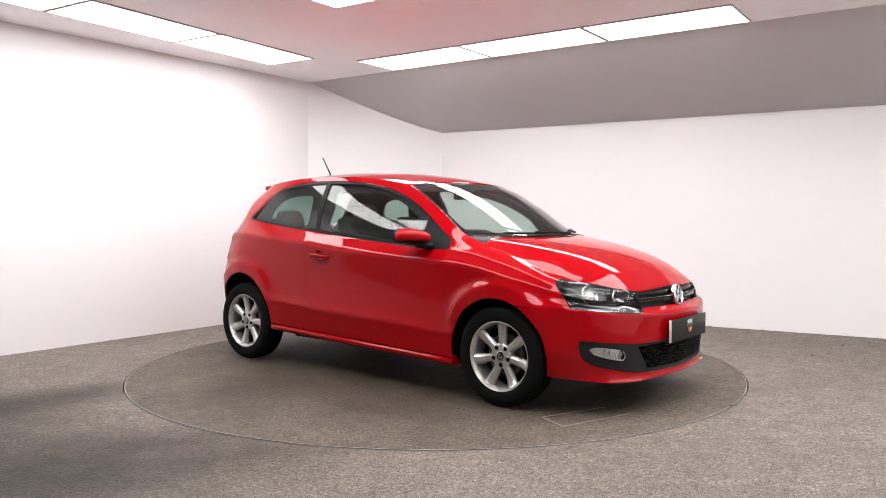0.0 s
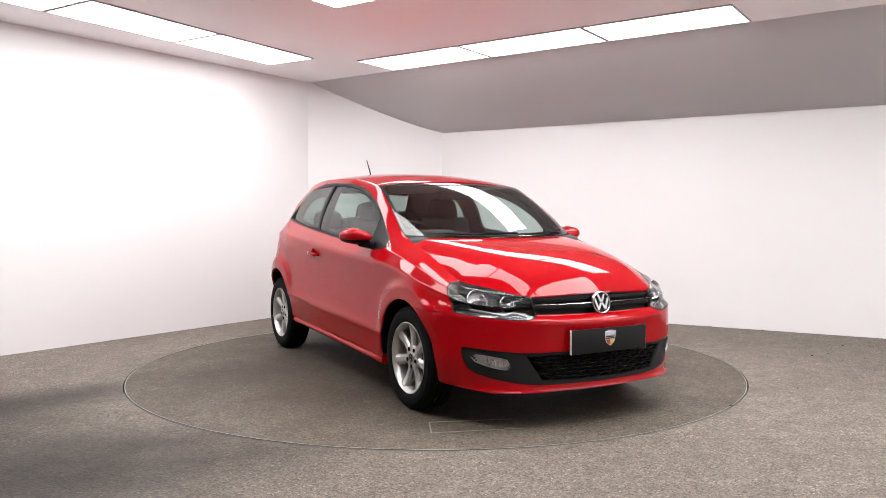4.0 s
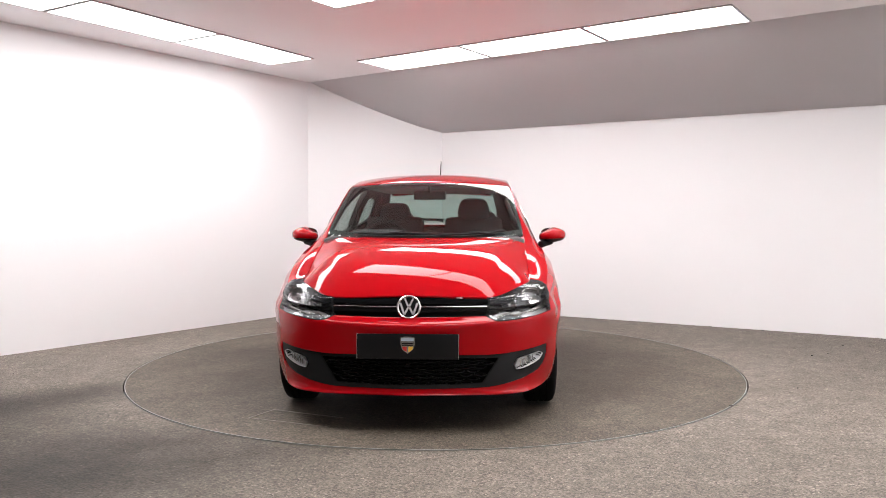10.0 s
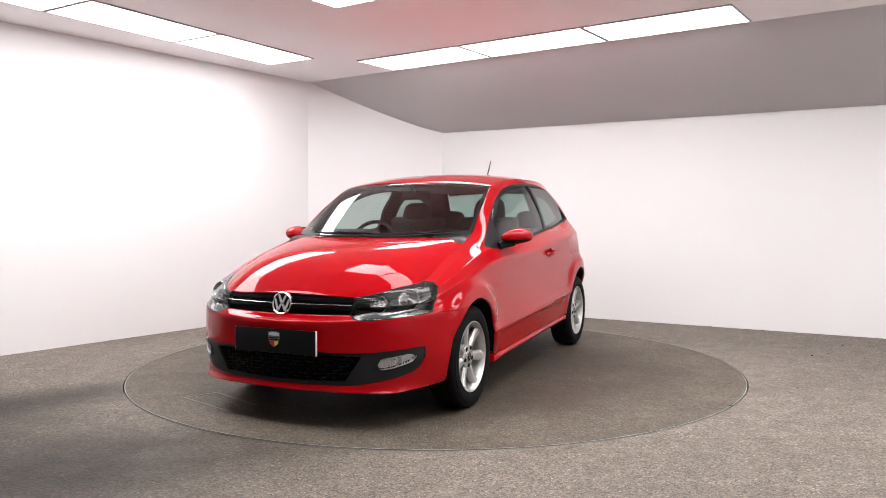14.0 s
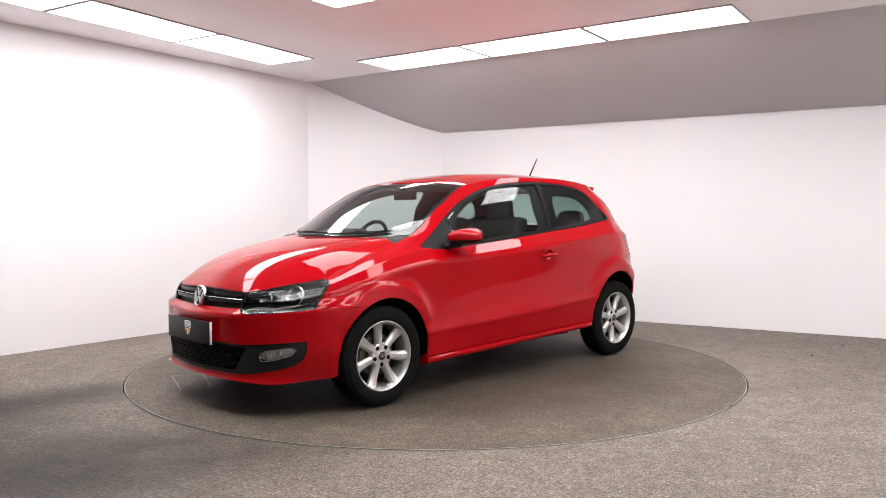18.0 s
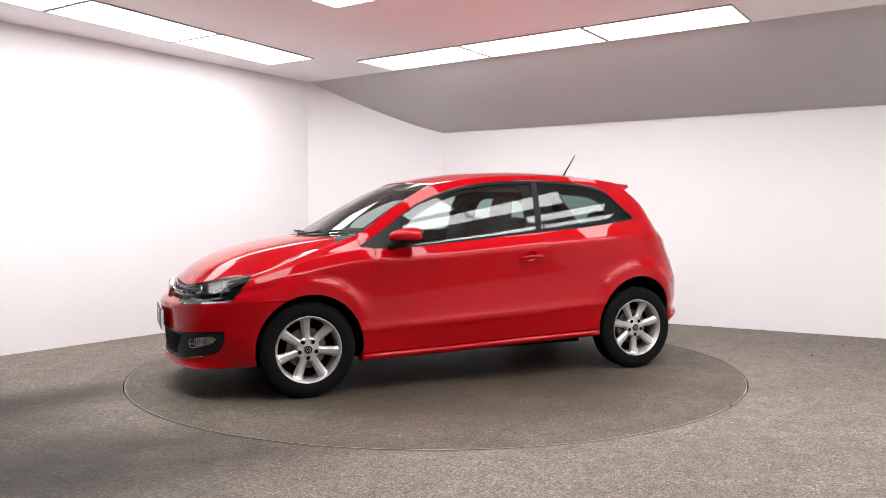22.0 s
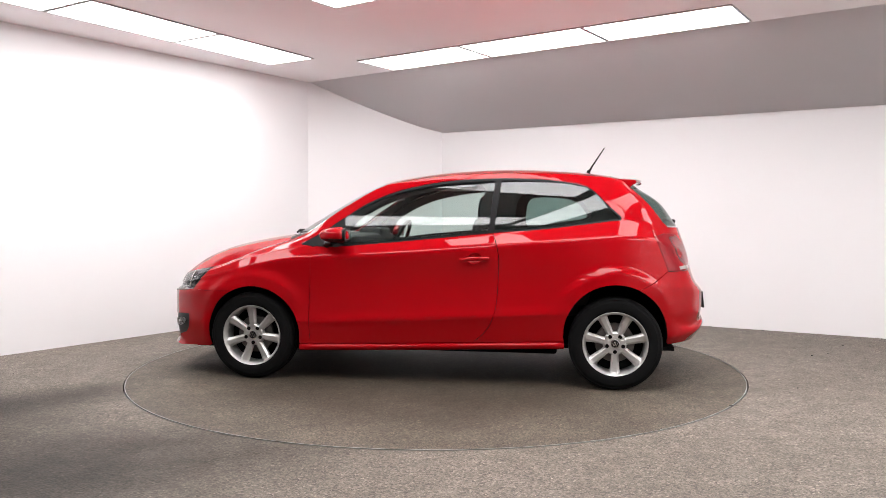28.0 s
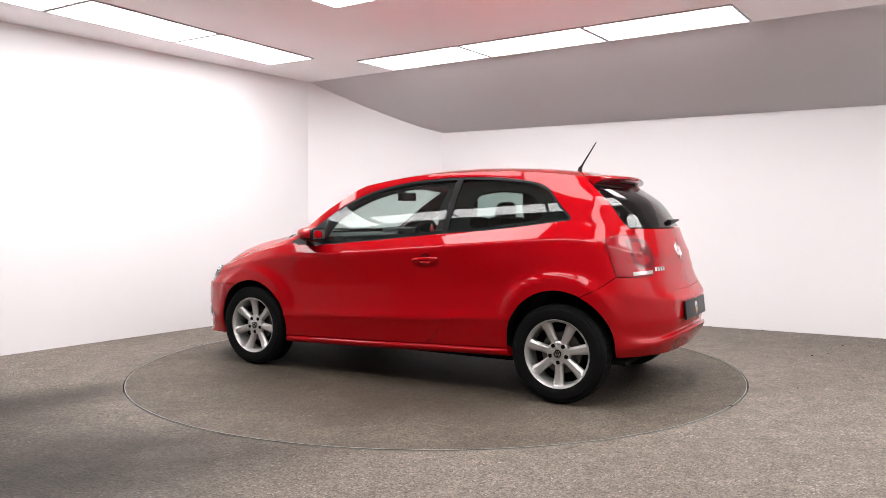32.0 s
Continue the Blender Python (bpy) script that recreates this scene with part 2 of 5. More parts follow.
def wall(name, a, b, top_a, top_b, label, mat=WALL):
    d = (b - a).normalized()
    out = Vector((-d.y, d.x, 0)) * 0.15
    bm = bmesh.new()
    q = [a, b, b + out, a + out]
    lo = [bm.verts.new(p) for p in q]
    hi = [bm.verts.new(p + Vector((0, 0, h))) for p, h in zip(q, (top_a, top_b, top_b, top_a))]
    bm.faces.new(lo[::-1]), bm.faces.new(hi)
    for i in range(4):
        bm.faces.new((lo[i], lo[(i + 1) % 4], hi[(i + 1) % 4], hi[i]))
    bmesh.ops.recalc_face_normals(bm, faces=bm.faces[:])
    return thing(name, bm, mat, label, "wall", kind="structure", smooth=False)


SLOPE_A, SLOPE_B = un(-3.08, 1.745), un(6.4, 1.745)
wall("wall_west", C_LEFT_NEAR, C_LEFT, CEIL_Z + 0.1, CEIL_Z + 0.1, "smooth white painted studio wall")
wall("wall_corner", C_LEFT, C_MID, CEIL_Z + 0.1, CEIL_Z + 0.1, "white painted wall closing the room corner")
wall("wall_north", C_MID, C_RIGHT, CEIL_Z + 0.1, CEIL_Z + 0.1, "low white painted wall under the sloping ceiling")
# east and south walls are unseen, added for bounce; dark grey cuts reflections
wall("wall_east", C_RIGHT, C_NEAR, CEIL_Z + 0.1, CEIL_Z + 0.1, "unseen plain white wall added to close the room")
wall("wall_south", C_NEAR, C_LEFT_NEAR, CEIL_Z + 0.1, CEIL_Z + 0.1, "unseen dark grey wall added to close the room", GREYWALL)


def slab(name, pts, mat, up, label):
    """A flat slab with its visible face at pts, thickened upwards or downwards."""
    bm = bmesh.new()
    a = [bm.verts.new(p) for p in pts]
    b = [bm.verts.new(p + Vector((0, 0, up))) for p in pts]
    bm.faces.new(a), bm.faces.new(b)
    n = len(pts)
    for i in range(n):
        bm.faces.new((a[i], a[(i + 1) % n], b[(i + 1) % n], b[i]))
    bmesh.ops.recalc_face_normals(bm, faces=bm.faces[:])
    return thing(name, bm, mat, label, "ceiling", kind="structure", smooth=False)


slab("ceiling", [un(-3.4, -7.4, CEIL_Z), SLOPE_A + UA * -0.3 + Vector((0, 0, CEIL_Z)), SLOPE_B + Vector((0, 0, CEIL_Z)), un(6.4, -7.4, CEIL_Z)], CEIL, 0.12, "flat off-white painted plaster ceiling")
DROP = CEIL_Z - LOW_Z
slope_far = [C_MID + Vector((0, 0, LOW_Z)), C_RIGHT + Vector((0, 0, LOW_Z))]


def slope_mesh():
    """The sloping soffit, with a soft bend where it leaves the flat ceiling."""
    bm = bmesh.new()
    cols = []
    for i in range(31):
        k = i / 30
        near = SLOPE_A.lerp(SLOPE_B, k)
        far = C_LEFT.lerp(C_MID, min(1, k * 5)) if k < 0.2 else C_MID.lerp(C_RIGHT, (k - 0.2) / 0.8)
        far = far + NA * 0.05
        col = []
        wall_n = 2.98 + 0.0716 * (far.dot(UA) + 2.02)
        for j in range(13):
            s = j / 12
            p = near.lerp(far, s)
            f = min(1.0, max(0.0, (p.dot(NA) - 1.745) / (wall_n - 1.745)))
            bend = f + 0.2 * f * (1 - f)
            z = CEIL_Z - DROP * max(0, bend)
            col.append(bm.verts.new((p.x, p.y, z)))
        cols.append(col)
    for a, b in zip(cols, cols[1:]):
        for j in range(12):
            bm.faces.new((a[j], b[j], b[j + 1], a[j + 1]))
    bmesh.ops.solidify(bm, geom=bm.faces[:], thickness=-0.06)
    bmesh.ops.recalc_face_normals(bm, faces=bm.faces[:])
    return thing("ceiling_slope", bm, CEIL, "sloping off-white plaster soffit above the low wall", "ceiling", kind="structure")


slope_mesh()

TABLE_R = 2.225


def floor_mesh():
    bm = bmesh.new()
    n = 180
    inner = [bm.verts.new((math.cos(2 * math.pi * i / n) * (TABLE_R + 0.010), math.sin(2 * math.pi * i / n) * (TABLE_R + 0.010), 0)) for i in range(n)]
    outer = []
    for i in range(n):
        a = 2 * math.pi * i / n
        d = Vector((math.cos(a), math.sin(a), 0))
        outer.append(bm.verts.new(d * 14))
    low = [bm.verts.new(v.co - Vector((0, 0, 0.12))) for v in inner]
    for i in range(n):
        j = (i + 1) % n
        bm.faces.new((inner[i], outer[i], outer[j], inner[j]))
        bm.faces.new((low[i], inner[i], inner[j], low[j]))
    bm.faces.new(low[::-1])
    bmesh.ops.recalc_face_normals(bm, faces=bm.faces[:])
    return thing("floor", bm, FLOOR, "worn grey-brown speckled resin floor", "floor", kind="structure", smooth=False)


floor_mesh()


def ceiling_light(u0, n0, along_u, skew=0.0):
    """A recessed LED panel, 1.2 by 0.6 m, with a thin white frame."""
    lu, ln = (1.2, 0.59) if along_u else (0.59, 1.2)
    e = empty("ceiling_light", "glowing white rectangular LED panel set in the ceiling", "ceiling light", "ceiling light panels", Matrix.Translation(un(u0 + lu / 2, n0 + ln / 2, CEIL_Z - 0.012)) @ Matrix.Rotation(math.atan2(UA.y, UA.x) + radians(skew), 4, "Z"))
    f = 0.014
    bm = bmesh.new()
    for x0, x1, y0, y1 in ((-lu / 2, lu / 2, -ln / 2, -ln / 2 + f), (-lu / 2, lu / 2, ln / 2 - f, ln / 2), (-lu / 2, -lu / 2 + f, -ln / 2 + f, ln / 2 - f), (lu / 2 - f, lu / 2, -ln / 2 + f, ln / 2 - f)):
        box(x0, x1, y0, y1, 0, 0.011, bm=bm)
    part("frame", bm, ALU, e, "thin white metal frame", smooth=False)
    part("diffuser", box(-lu / 2 + f, lu / 2 - f, -ln / 2 + f, ln / 2 - f, 0.003, 0.010), glow, e, "glowing opal diffuser", smooth=False)
    return e


def floor_debris():
    """Flakes of dirt along the wall and on the floor."""
    bm = bmesh.new()
    rnd = random.Random(4)
    spots = [(3.21, .36), (3.04, .28), (3.55, .77), (1.75, -1.37), (-3.03, -.40), (2.37, -.9), (3.4, -.2)]
    spots += [tuple((C_MID.lerp(C_RIGHT, rnd.uniform(.2, .85)) - NA * rnd.uniform(.015, .06)).xy) for _ in range(22)]
    for x, y in spots:
        r = rnd.uniform(.006, .016)
        pts = [(x + r * rnd.uniform(.5, 1.2) * math.cos(a), y + r * rnd.uniform(.4, 1.0) * math.sin(a)) for a in [k * 1.047 for k in range(6)]]
        prism(pts, .0005, .004, lambda a, b, h: Vector((a, b, h)), bm)
    return thing("floor_debris", bm, GAP, "small dark flakes of dirt on the floor", "debris", kind="stuff", smooth=False)


floor_debris()

LIGHT_ROWS = [(-1.745 + 1.213 * i, 1.10, True) for i in range(3)]
LIGHT_ROWS += [(-2.575 + 0.07 * i, -0.45 - 1.211 * i, False, 3.3) for i in range(3)]
LIGHT_ROWS += [(1.99, -0.45 - 1.213 * i, False) for i in range(3)]
LIGHT_ROWS += [(-0.58 + 1.213 * i, -1.07, True) for i in range(2)]
LIGHT_ROWS += [(-1.745 + 1.213 * i, -2.75, True) for i in range(3)]
# both rows below are unseen, added to brighten the right wall and soffit
LIGHT_ROWS += [(4.1, 0.4 - 1.213 * i, False) for i in range(3)]
LIGHT_ROWS += [(3.05, 0.15, False)]
for row in LIGHT_ROWS:
    ceiling_light(*row)


# ---- turntable ----
def turntable():
    e = empty("turntable", "large round speckled turntable flush with the floor", "turntable")
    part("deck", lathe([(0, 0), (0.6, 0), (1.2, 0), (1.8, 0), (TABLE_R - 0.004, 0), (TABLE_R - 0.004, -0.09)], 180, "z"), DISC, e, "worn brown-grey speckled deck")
    part("rim", lathe([(TABLE_R - 0.0035, -0.05), (TABLE_R - 0.0035, 0.0025), (TABLE_R + 0.001, 0.0025), (TABLE_R + 0.001, -0.05)], 180, "z"), EDGE, e, "thin pale metal rim")
    for a, b in (((1.683, -.955), (1.84, -.48)), ((1.683, -.955), (1.493, -.865)), ((1.493, -.865), (1.655, -.43))):
        a, b = Vector((*a, 0)), Vector((*b, 0))
        w = (b - a).normalized().cross(Vector((0, 0, 1))) * 0.004
        bm = bmesh.new()
        prism([(0, 0), (1, 0), (1, 1), (0, 1)], 0.0005, 0.0025, lambda p, q, h, a=a, b=b, w=w: a.lerp(b, p) + w * (2 * q - 1) + Vector((0, 0, h)), bm)
        part("marking", bm, TAPE, e, "thin faded chalk line", smooth=False)
    return e


# ---- car body surface ----
# Longitudinal design curves from the nose round the side to the tail, one tuple (x, y, z) a station.
LIP = [(2.040, 0, .208), (1.998, .36, .205), (1.872, .625, .20), (1.565, .757, .212), (1.235, .785, .21), (.88, .80, .212), (.3, .79, .225), (-.3, .785, .24), (-.88, .775, .255), (-1.235, .755, .27), (-1.5, .715, .288), (-1.71, .54, .295), (-1.785, .33, .295), (-1.805, 0, .295)]
SILL = [(2.034, 0, .238), (1.990, .36, .238), (1.858, .62, .245), (1.57, .775, .27), (1.235, .80, .25), (.88, .805, .25), (.3, .788, .262), (-.3, .786, .28), (-.88, .785, .30), (-1.235, .785, .32), (-1.5, .742, .345), (-1.762, .582, .375), (-1.848, .34, .405), (-1.872, 0, .417)]
CREASE = [(2.045, 0, .40), (2.0, .36, .40), (1.86, .64, .41), (1.575, .795, .42), (1.235, .815, .405), (.88, .822, .403), (.3, .824, .429), (-.3, .824, .457), (-.88, .819, .489), (-1.235, .815, .495), (-1.5, .765, .50), (-1.752, .575, .50), (-1.838, .34, .51), (-1.862, 0, .515)]
MIDDLE = [(2.055, 0, .56), (2.005, .36, .565), (1.855, .64, .585), (1.575, .80, .60), (1.235, .812, .62), (.88, .808, .63), (.3, .801, .66), (-.3, .800, .69), (-.88, .803, .70), (-1.235, .804, .70), (-1.5, .765, .66), (-1.755, .57, .635), (-1.838, .34, .615), (-1.860, 0, .61)]
SHELF = [(1.992, 0, .603), (1.957, .38, .605), (1.84, .62, .612), (1.585, .787, .64), (1.235, .805, .71), (.88, .815, .75), (.3, .811, .78), (-.3, .810, .81), (-.88, .811, .84), (-1.235, .797, .855), (-1.5, .742, .80), (-1.735, .543, .725), (-1.785, .33, .695), (-1.803, 0, .69)]
SHOULDER = [(1.988, 0, .65), (1.945, .39, .645), (1.79, .66, .658), (1.58, .767, .70), (1.235, .815, .785), (.88, .822, .840), (.3, .823, .872), (-.3, .822, .918), (-.88, .813, .959), (-1.235, .782, .981), (-1.485, .715, .965), (-1.685, .51, .88), (-1.742, .32, .87), (-1.758, 0, .87)]
BELT = [(1.965, 0, .682), (1.928, .40, .676), (1.752, .645, .70), (1.572, .742, .742), (1.235, .768, .85), (.885, .768, .918), (.3, .762, .948), (-.3, .75, 1.0), (-.88, .715, 1.055), (-1.235, .692, 1.10), (-1.43, .647, 1.09), (-1.58, .52, 1.06), (-1.675, .32, 1.055), (-1.70, 0, 1.055)]
PANE = [(1.952, 0, .697), (1.92, .40, .688), (1.75, .608, .724), (1.567, .70, .762), (1.235, .705, .88), (.89, .705, .972), (.3, .69, 1.13), (-.3, .675, 1.20), (-.88, .65, 1.22), (-1.235, .61, 1.24), (-1.38, .585, 1.23), (-1.475, .50, 1.21), (-1.56, .32, 1.215), (-1.585, 0, 1.215)]
ROOF = [(1.942, 0, .707), (1.912, .40, .697), (1.75, .565, .737), (1.563, .648, .77), (1.235, .648, .893), (.90, .650, 1.000), (.3, .576, 1.347), (-.3, .570, 1.413), (-.88, .545, 1.412), (-1.235, .50, 1.38), (-1.29, .487, 1.362), (-1.335, .43, 1.350), (-1.375, .28, 1.348), (-1.385, 0, 1.350)]


def undercut(rail, dz, dy):
    """A curve just below (or above) another and set in from it, fading towards both ends."""
    return [(x, y - dy * max(0.0, min(1.0, (1.15 - abs(x)) / .4)), z - dz) for x, y, z in rail]


UNDERSHOULDER = [(x, y - (0.0005 if -1.4 < x < 1.0 else 0), z - 0.014) for x, y, z in SHOULDER]


def between(a, b, k, bulge):
    """A curve a share k of the way between two others, bulged outwards along the cabin."""
    return [tuple((1 - k) * p + k * q + (bulge * (0, 0, 0, 0, 0, 0, 1, 1, 1, .5, 0, 0, 0, 0)[j] if i == 1 else 0) for i, (p, q) in enumerate(zip(a[j], b[j]))) for j in range(len(a))]


# the facet between the shoulder crease and the belt is flat
OVER, UNDERBELT = between(SHOULDER, BELT, 0.12, 0), between(SHOULDER, BELT, 0.88, 0)
SEAL, GUTTER = between(BELT, PANE, 0.12, 0.004), between(PANE, ROOF, 0.88, 0.004)
PANE = between(PANE, PANE, 0, 0.009)
RAILS = np.array([LIP, SILL, undercut(CREASE, 0.022, 0.008), CREASE, undercut(CREASE, -0.068, 0.015), MIDDLE, SHELF, UNDERSHOULDER, SHOULDER, OVER, UNDERBELT, BELT, SEAL, PANE, GUTTER, ROOF])
K_LIP, K_SILL, K_UNDER, K_CREASE, K_RISE, K_MIDDLE, K_SHELF, K_UNDERSHOULDER, K_SHOULDER, K_OVER, K_UNDERBELT, K_BELT, K_SEAL, K_PANE, K_GUTTER, K_ROOF = range(16)
# the rear bumper steps in above its lower lip
RAILS[K_UNDER, -3:] = [(-1.744, .562, .425), (-1.828, .335, .446), (-1.851, 0, .455)]
NS = RAILS.shape[1]


def akima(knots, vals, q, sym=False):
    """Akima interpolation of vals (first axis) at q; sym: mirrored across both ends (value times the sign array)."""
    k, v = np.asarray(knots, float), np.asarray(vals, float)
    h = np.diff(k)
    m = np.diff(v, axis=0) / h.reshape(-1, *([1] * (v.ndim - 1)))
    if sym is not False:
        lead, tail = -m[1::-1] * sym, -m[:-3:-1] * sym
        m = np.concatenate([lead, m, tail])
    else:
        m = np.concatenate([[3 * m[0] - 2 * m[1], 2 * m[0] - m[1]], m, [2 * m[-1] - m[-2], 3 * m[-1] - 2 * m[-2]]])
    w1, w2 = np.abs(m[3:] - m[2:-1]) + 0.5 * np.abs(m[3:] + m[2:-1]), np.abs(m[1:-2] - m[:-3]) + 0.5 * np.abs(m[1:-2] + m[:-3])
    s = w1 + w2
    t = np.where(s > 1e-9, (w1 * m[1:-2] + w2 * m[2:-1]) / np.maximum(s, 1e-9), 0.5 * (m[1:-2] + m[2:-1]))
    i = np.clip(np.searchsorted(k, q, side="right") - 1, 0, len(k) - 2)
    hh = h[i]
    f = (q - k[i]) / hh
    ex = [1] * (v.ndim - 1)
    f, hh = f.reshape(*f.shape, *ex), hh.reshape(*hh.shape, *ex)
    return (2 * f**3 - 3 * f**2 + 1) * v[i] + (f**3 - 2 * f**2 + f) * hh * t[i] + (3 * f**2 - 2 * f**3) * v[i + 1] + (f**3 - f**2) * hh * t[i + 1]


def mean_knots(arr):
    d = np.linalg.norm(np.diff(arr, axis=1), axis=2).mean(axis=0)
    return np.concatenate([[0], np.cumsum(d)])


# one more station at the screen pillar, between stations 5 and 6
PILLAR_BELT, PILLAR_ROOF = np.array((.60, .767, .925)), np.array((.60, .616, 1.198))
PILLAR_STATION = [(.60, .795, .218), (.60, .797, .256), (.60, .815, .393), (.60, .823, .415), (.60, .808, .483), (.60, .805, .645), (.60, .814, .765), (.60, .8225, .841), (.60, .823, .855), (.60, .8163, .8634), (.60, .7737, .9166), tuple(PILLAR_BELT)]
PILLAR_STATION += [tuple(PILLAR_BELT * (1 - k) + PILLAR_ROOF * k + np.array((0, b, 0))) for k, b in ((.07, .003), (.52, .010), (.93, .003), (1, 0))]
RAILS_ALL = np.insert(RAILS, 6, PILLAR_STATION, axis=1)
UK = mean_knots(RAILS_ALL)
US = np.delete(UK, 6)
VS = mean_knots(RAILS.transpose(1, 0, 2))
MIRROR = np.array([1.0, -1.0, 1.0])
HUBS = ((1.222, 0.308, 0.335), (-1.238, 0.349, 0.334))

FLARES = ((0.008, 0.022, 0.050), (0.006, 0.022, 0.048))


def body(u, v):
    """The outer skin at (u, v): metres along the flank from the nose, metres up from the lower edge."""
    u, v = np.atleast_1d(np.asarray(u, float)), np.atleast_1d(np.asarray(v, float))
    sgn = np.where(u < 0, -1.0, 1.0)
    rails = akima(UK, RAILS_ALL.transpose(1, 0, 2), np.clip(np.abs(u), 0, UK[-1]), sym=MIRROR)
    p = np.empty((len(u), 3))
    h = np.diff(VS)
    m = np.diff(rails, axis=1) / h[None, :, None]
    m = np.concatenate([3 * m[:, :1] - 2 * m[:, 1:2], 2 * m[:, :1] - m[:, 1:2], m, 2 * m[:, -1:] - m[:, -2:-1], 3 * m[:, -1:] - 2 * m[:, -2:-1]], axis=1)
    w1 = np.abs(m[:, 3:] - m[:, 2:-1]) + 0.5 * np.abs(m[:, 3:] + m[:, 2:-1]) + 1e-9
    w2 = np.abs(m[:, 1:-2] - m[:, :-3]) + 0.5 * np.abs(m[:, 1:-2] + m[:, :-3]) + 1e-9
    t = (w1 * m[:, 1:-2] + w2 * m[:, 2:-1]) / (w1 + w2)
    i = np.clip(np.searchsorted(VS, v, side="right") - 1, 0, len(VS) - 2)
    r = np.arange(len(u))
    f, hh = ((v - VS[i]) / h[i])[:, None], h[i][:, None]
    p = (2 * f**3 - 3 * f**2 + 1) * rails[r, i] + (f**3 - 2 * f**2 + f) * hh * t[r, i] + (3 * f**2 - 2 * f**3) * rails[r, i + 1] + (f**3 - f**2) * hh * t[r, i + 1]
    for (hx, hz, hr), (low, high, wide) in zip(HUBS, FLARES):
        d = np.hypot(p[:, 0] - hx, p[:, 2] - hz)
        up = np.clip(((p[:, 2] - hz) / np.maximum(d, 1e-3) - 0.3) / 0.5, 0, 1)
        up = up * up * (3 - 2 * up)
        k = np.exp(-(np.maximum(d - hr - 0.015 - wide * up, 0) / (0.075 - 0.032 * up)) ** 2) * np.clip((p[:, 1] - 0.6) / 0.1, 0, 1)
        p[:, 1] += (low + high * up) * k
    p[:, 1] *= sgn
    return p


def body_normal(u, v, e=0.004):
    a = body(u + e, v) - body(u - e, v)
    b = body(u, np.minimum(v + e, VS[-1])) - body(u, np.maximum(v - e, 0))
    n = np.cross(a, b)
    return n / np.maximum(np.linalg.norm(n, axis=1), 1e-9)[:, None]


GU, GV = np.meshgrid(np.linspace(0, US[-1], 220), np.linspace(0, VS[-1], 90), indexing="ij")
GRID = body(GU.ravel(), GV.ravel())
GU, GV = GU.ravel(), GV.ravel()


def find(where, a, b):
    """(u, v) of a point of the skin: 's' by (x, z), 'f' on the nose or 'r' on the tail by (y, z)."""
    ax = (0, 2) if where == "s" else (1, 2)
    ok = {"s": (GU > US[2] * 0.6) & (GU < US[-1] - 0.3), "f": GU < US[3], "r": GU > US[9]}[where]
    c = np.where(ok)[0]
    k = c[np.argmin((GRID[c, ax[0]] - a) ** 2 + (GRID[c, ax[1]] - b) ** 2)]
    q = np.array([GU[k], GV[k]])
    for _ in range(12):
        p = body(q[:1], q[1:])[0, list(ax)]
        r = p - (a, b)
        e = 1e-4
        j = np.stack([(body(q[:1] + e, q[1:])[0, list(ax)] - p) / e, (body(q[:1], q[1:] + e)[0, list(ax)] - p) / e], 1)
        st = np.linalg.lstsq(j, r, rcond=None)[0]
        q = q - np.clip(st, -0.05, 0.05)
        q = np.array([np.clip(q[0], 0, US[-1]), np.clip(q[1], 0, VS[-1])])
    return tuple(q)


def smooth_line(pts, step=0.02, closed=False):
    """A dense Catmull-Rom line through 2D points."""
    p = [Vector(q) for q in pts]
    if closed:
        p = [p[-1]] + p + [p[0], p[1]]
    else:
        p = [2 * p[0] - p[1]] + p + [2 * p[-1] - p[-2]]
    out = []
    for a, b, c, d in zip(p, p[1:], p[2:], p[3:]):
        n = max(1, int((c - b).length / step))
        for i in range(n):
            t = i / n
            out.append(tuple(0.5 * (2 * b + (c - a) * t + (2 * a - 5 * b + 4 * c - d) * t**2 + (3 * b - a - 3 * c + d) * t**3)))
    if not closed:
        out.append(tuple(p[-2]))
    return out


def straight(pts, step=0.03):
    out = []
    for a, b in zip(pts, pts[1:]):
        a, b = Vector(a), Vector(b)
        n = max(1, int((b - a).length / step))
        out += [tuple(a.lerp(b, i / n)) for i in range(n)]
    return out + [tuple(pts[-1])]


def on_body(where, pts):
    return [find(where, a, b) for a, b in pts]


def clean(poly, eps=0.003):
    out = []
    for p in poly:
        if not out or (Vector(p) - Vector(out[-1])).length > eps:
            out.append(tuple(p))
    if (Vector(out[0]) - Vector(out[-1])).length < eps:
        out.pop()
    return out


def dense(loop, step):
    out = []
    for a, b in zip(loop, loop[1:] + loop[:1]):
        n = max(1, math.ceil(math.dist(a, b) / step - 0.2))
        out += [(a[0] + (b[0] - a[0]) * i / n, a[1] + (b[1] - a[1]) * i / n) for i in range(n)]
    return out


def area2(poly):
    return sum(a[0] * b[1] - b[0] * a[1] for a, b in zip(poly, poly[1:] + poly[:1]))


def inset(poly, d, keep=lambda p: 0):
    """Moves an outline inwards by d; keep(p) names the axis, 1 or 2, along which a point stays."""
    s = 1 if area2(poly) > 0 else -1
    out = []
    n = len(poly)
    for i, p in enumerate(poly):
        a, b = Vector(poly[i - 1]), Vector(poly[(i + 1) % n])
        p = Vector(p)
        d1, d2 = (p - a).normalized(), (b - p).normalized()
        n1, n2 = Vector((-d1.y, d1.x)) * s, Vector((-d2.y, d2.x)) * s
        m = n1 + n2
        m = m / max(0.4, m.length_squared / 2) if m.length > 1e-6 else n1
        q = p + m * d
        if keep(p):
            q[keep(p) - 1] = p[keep(p) - 1]
        out.append(tuple(q))
    return out


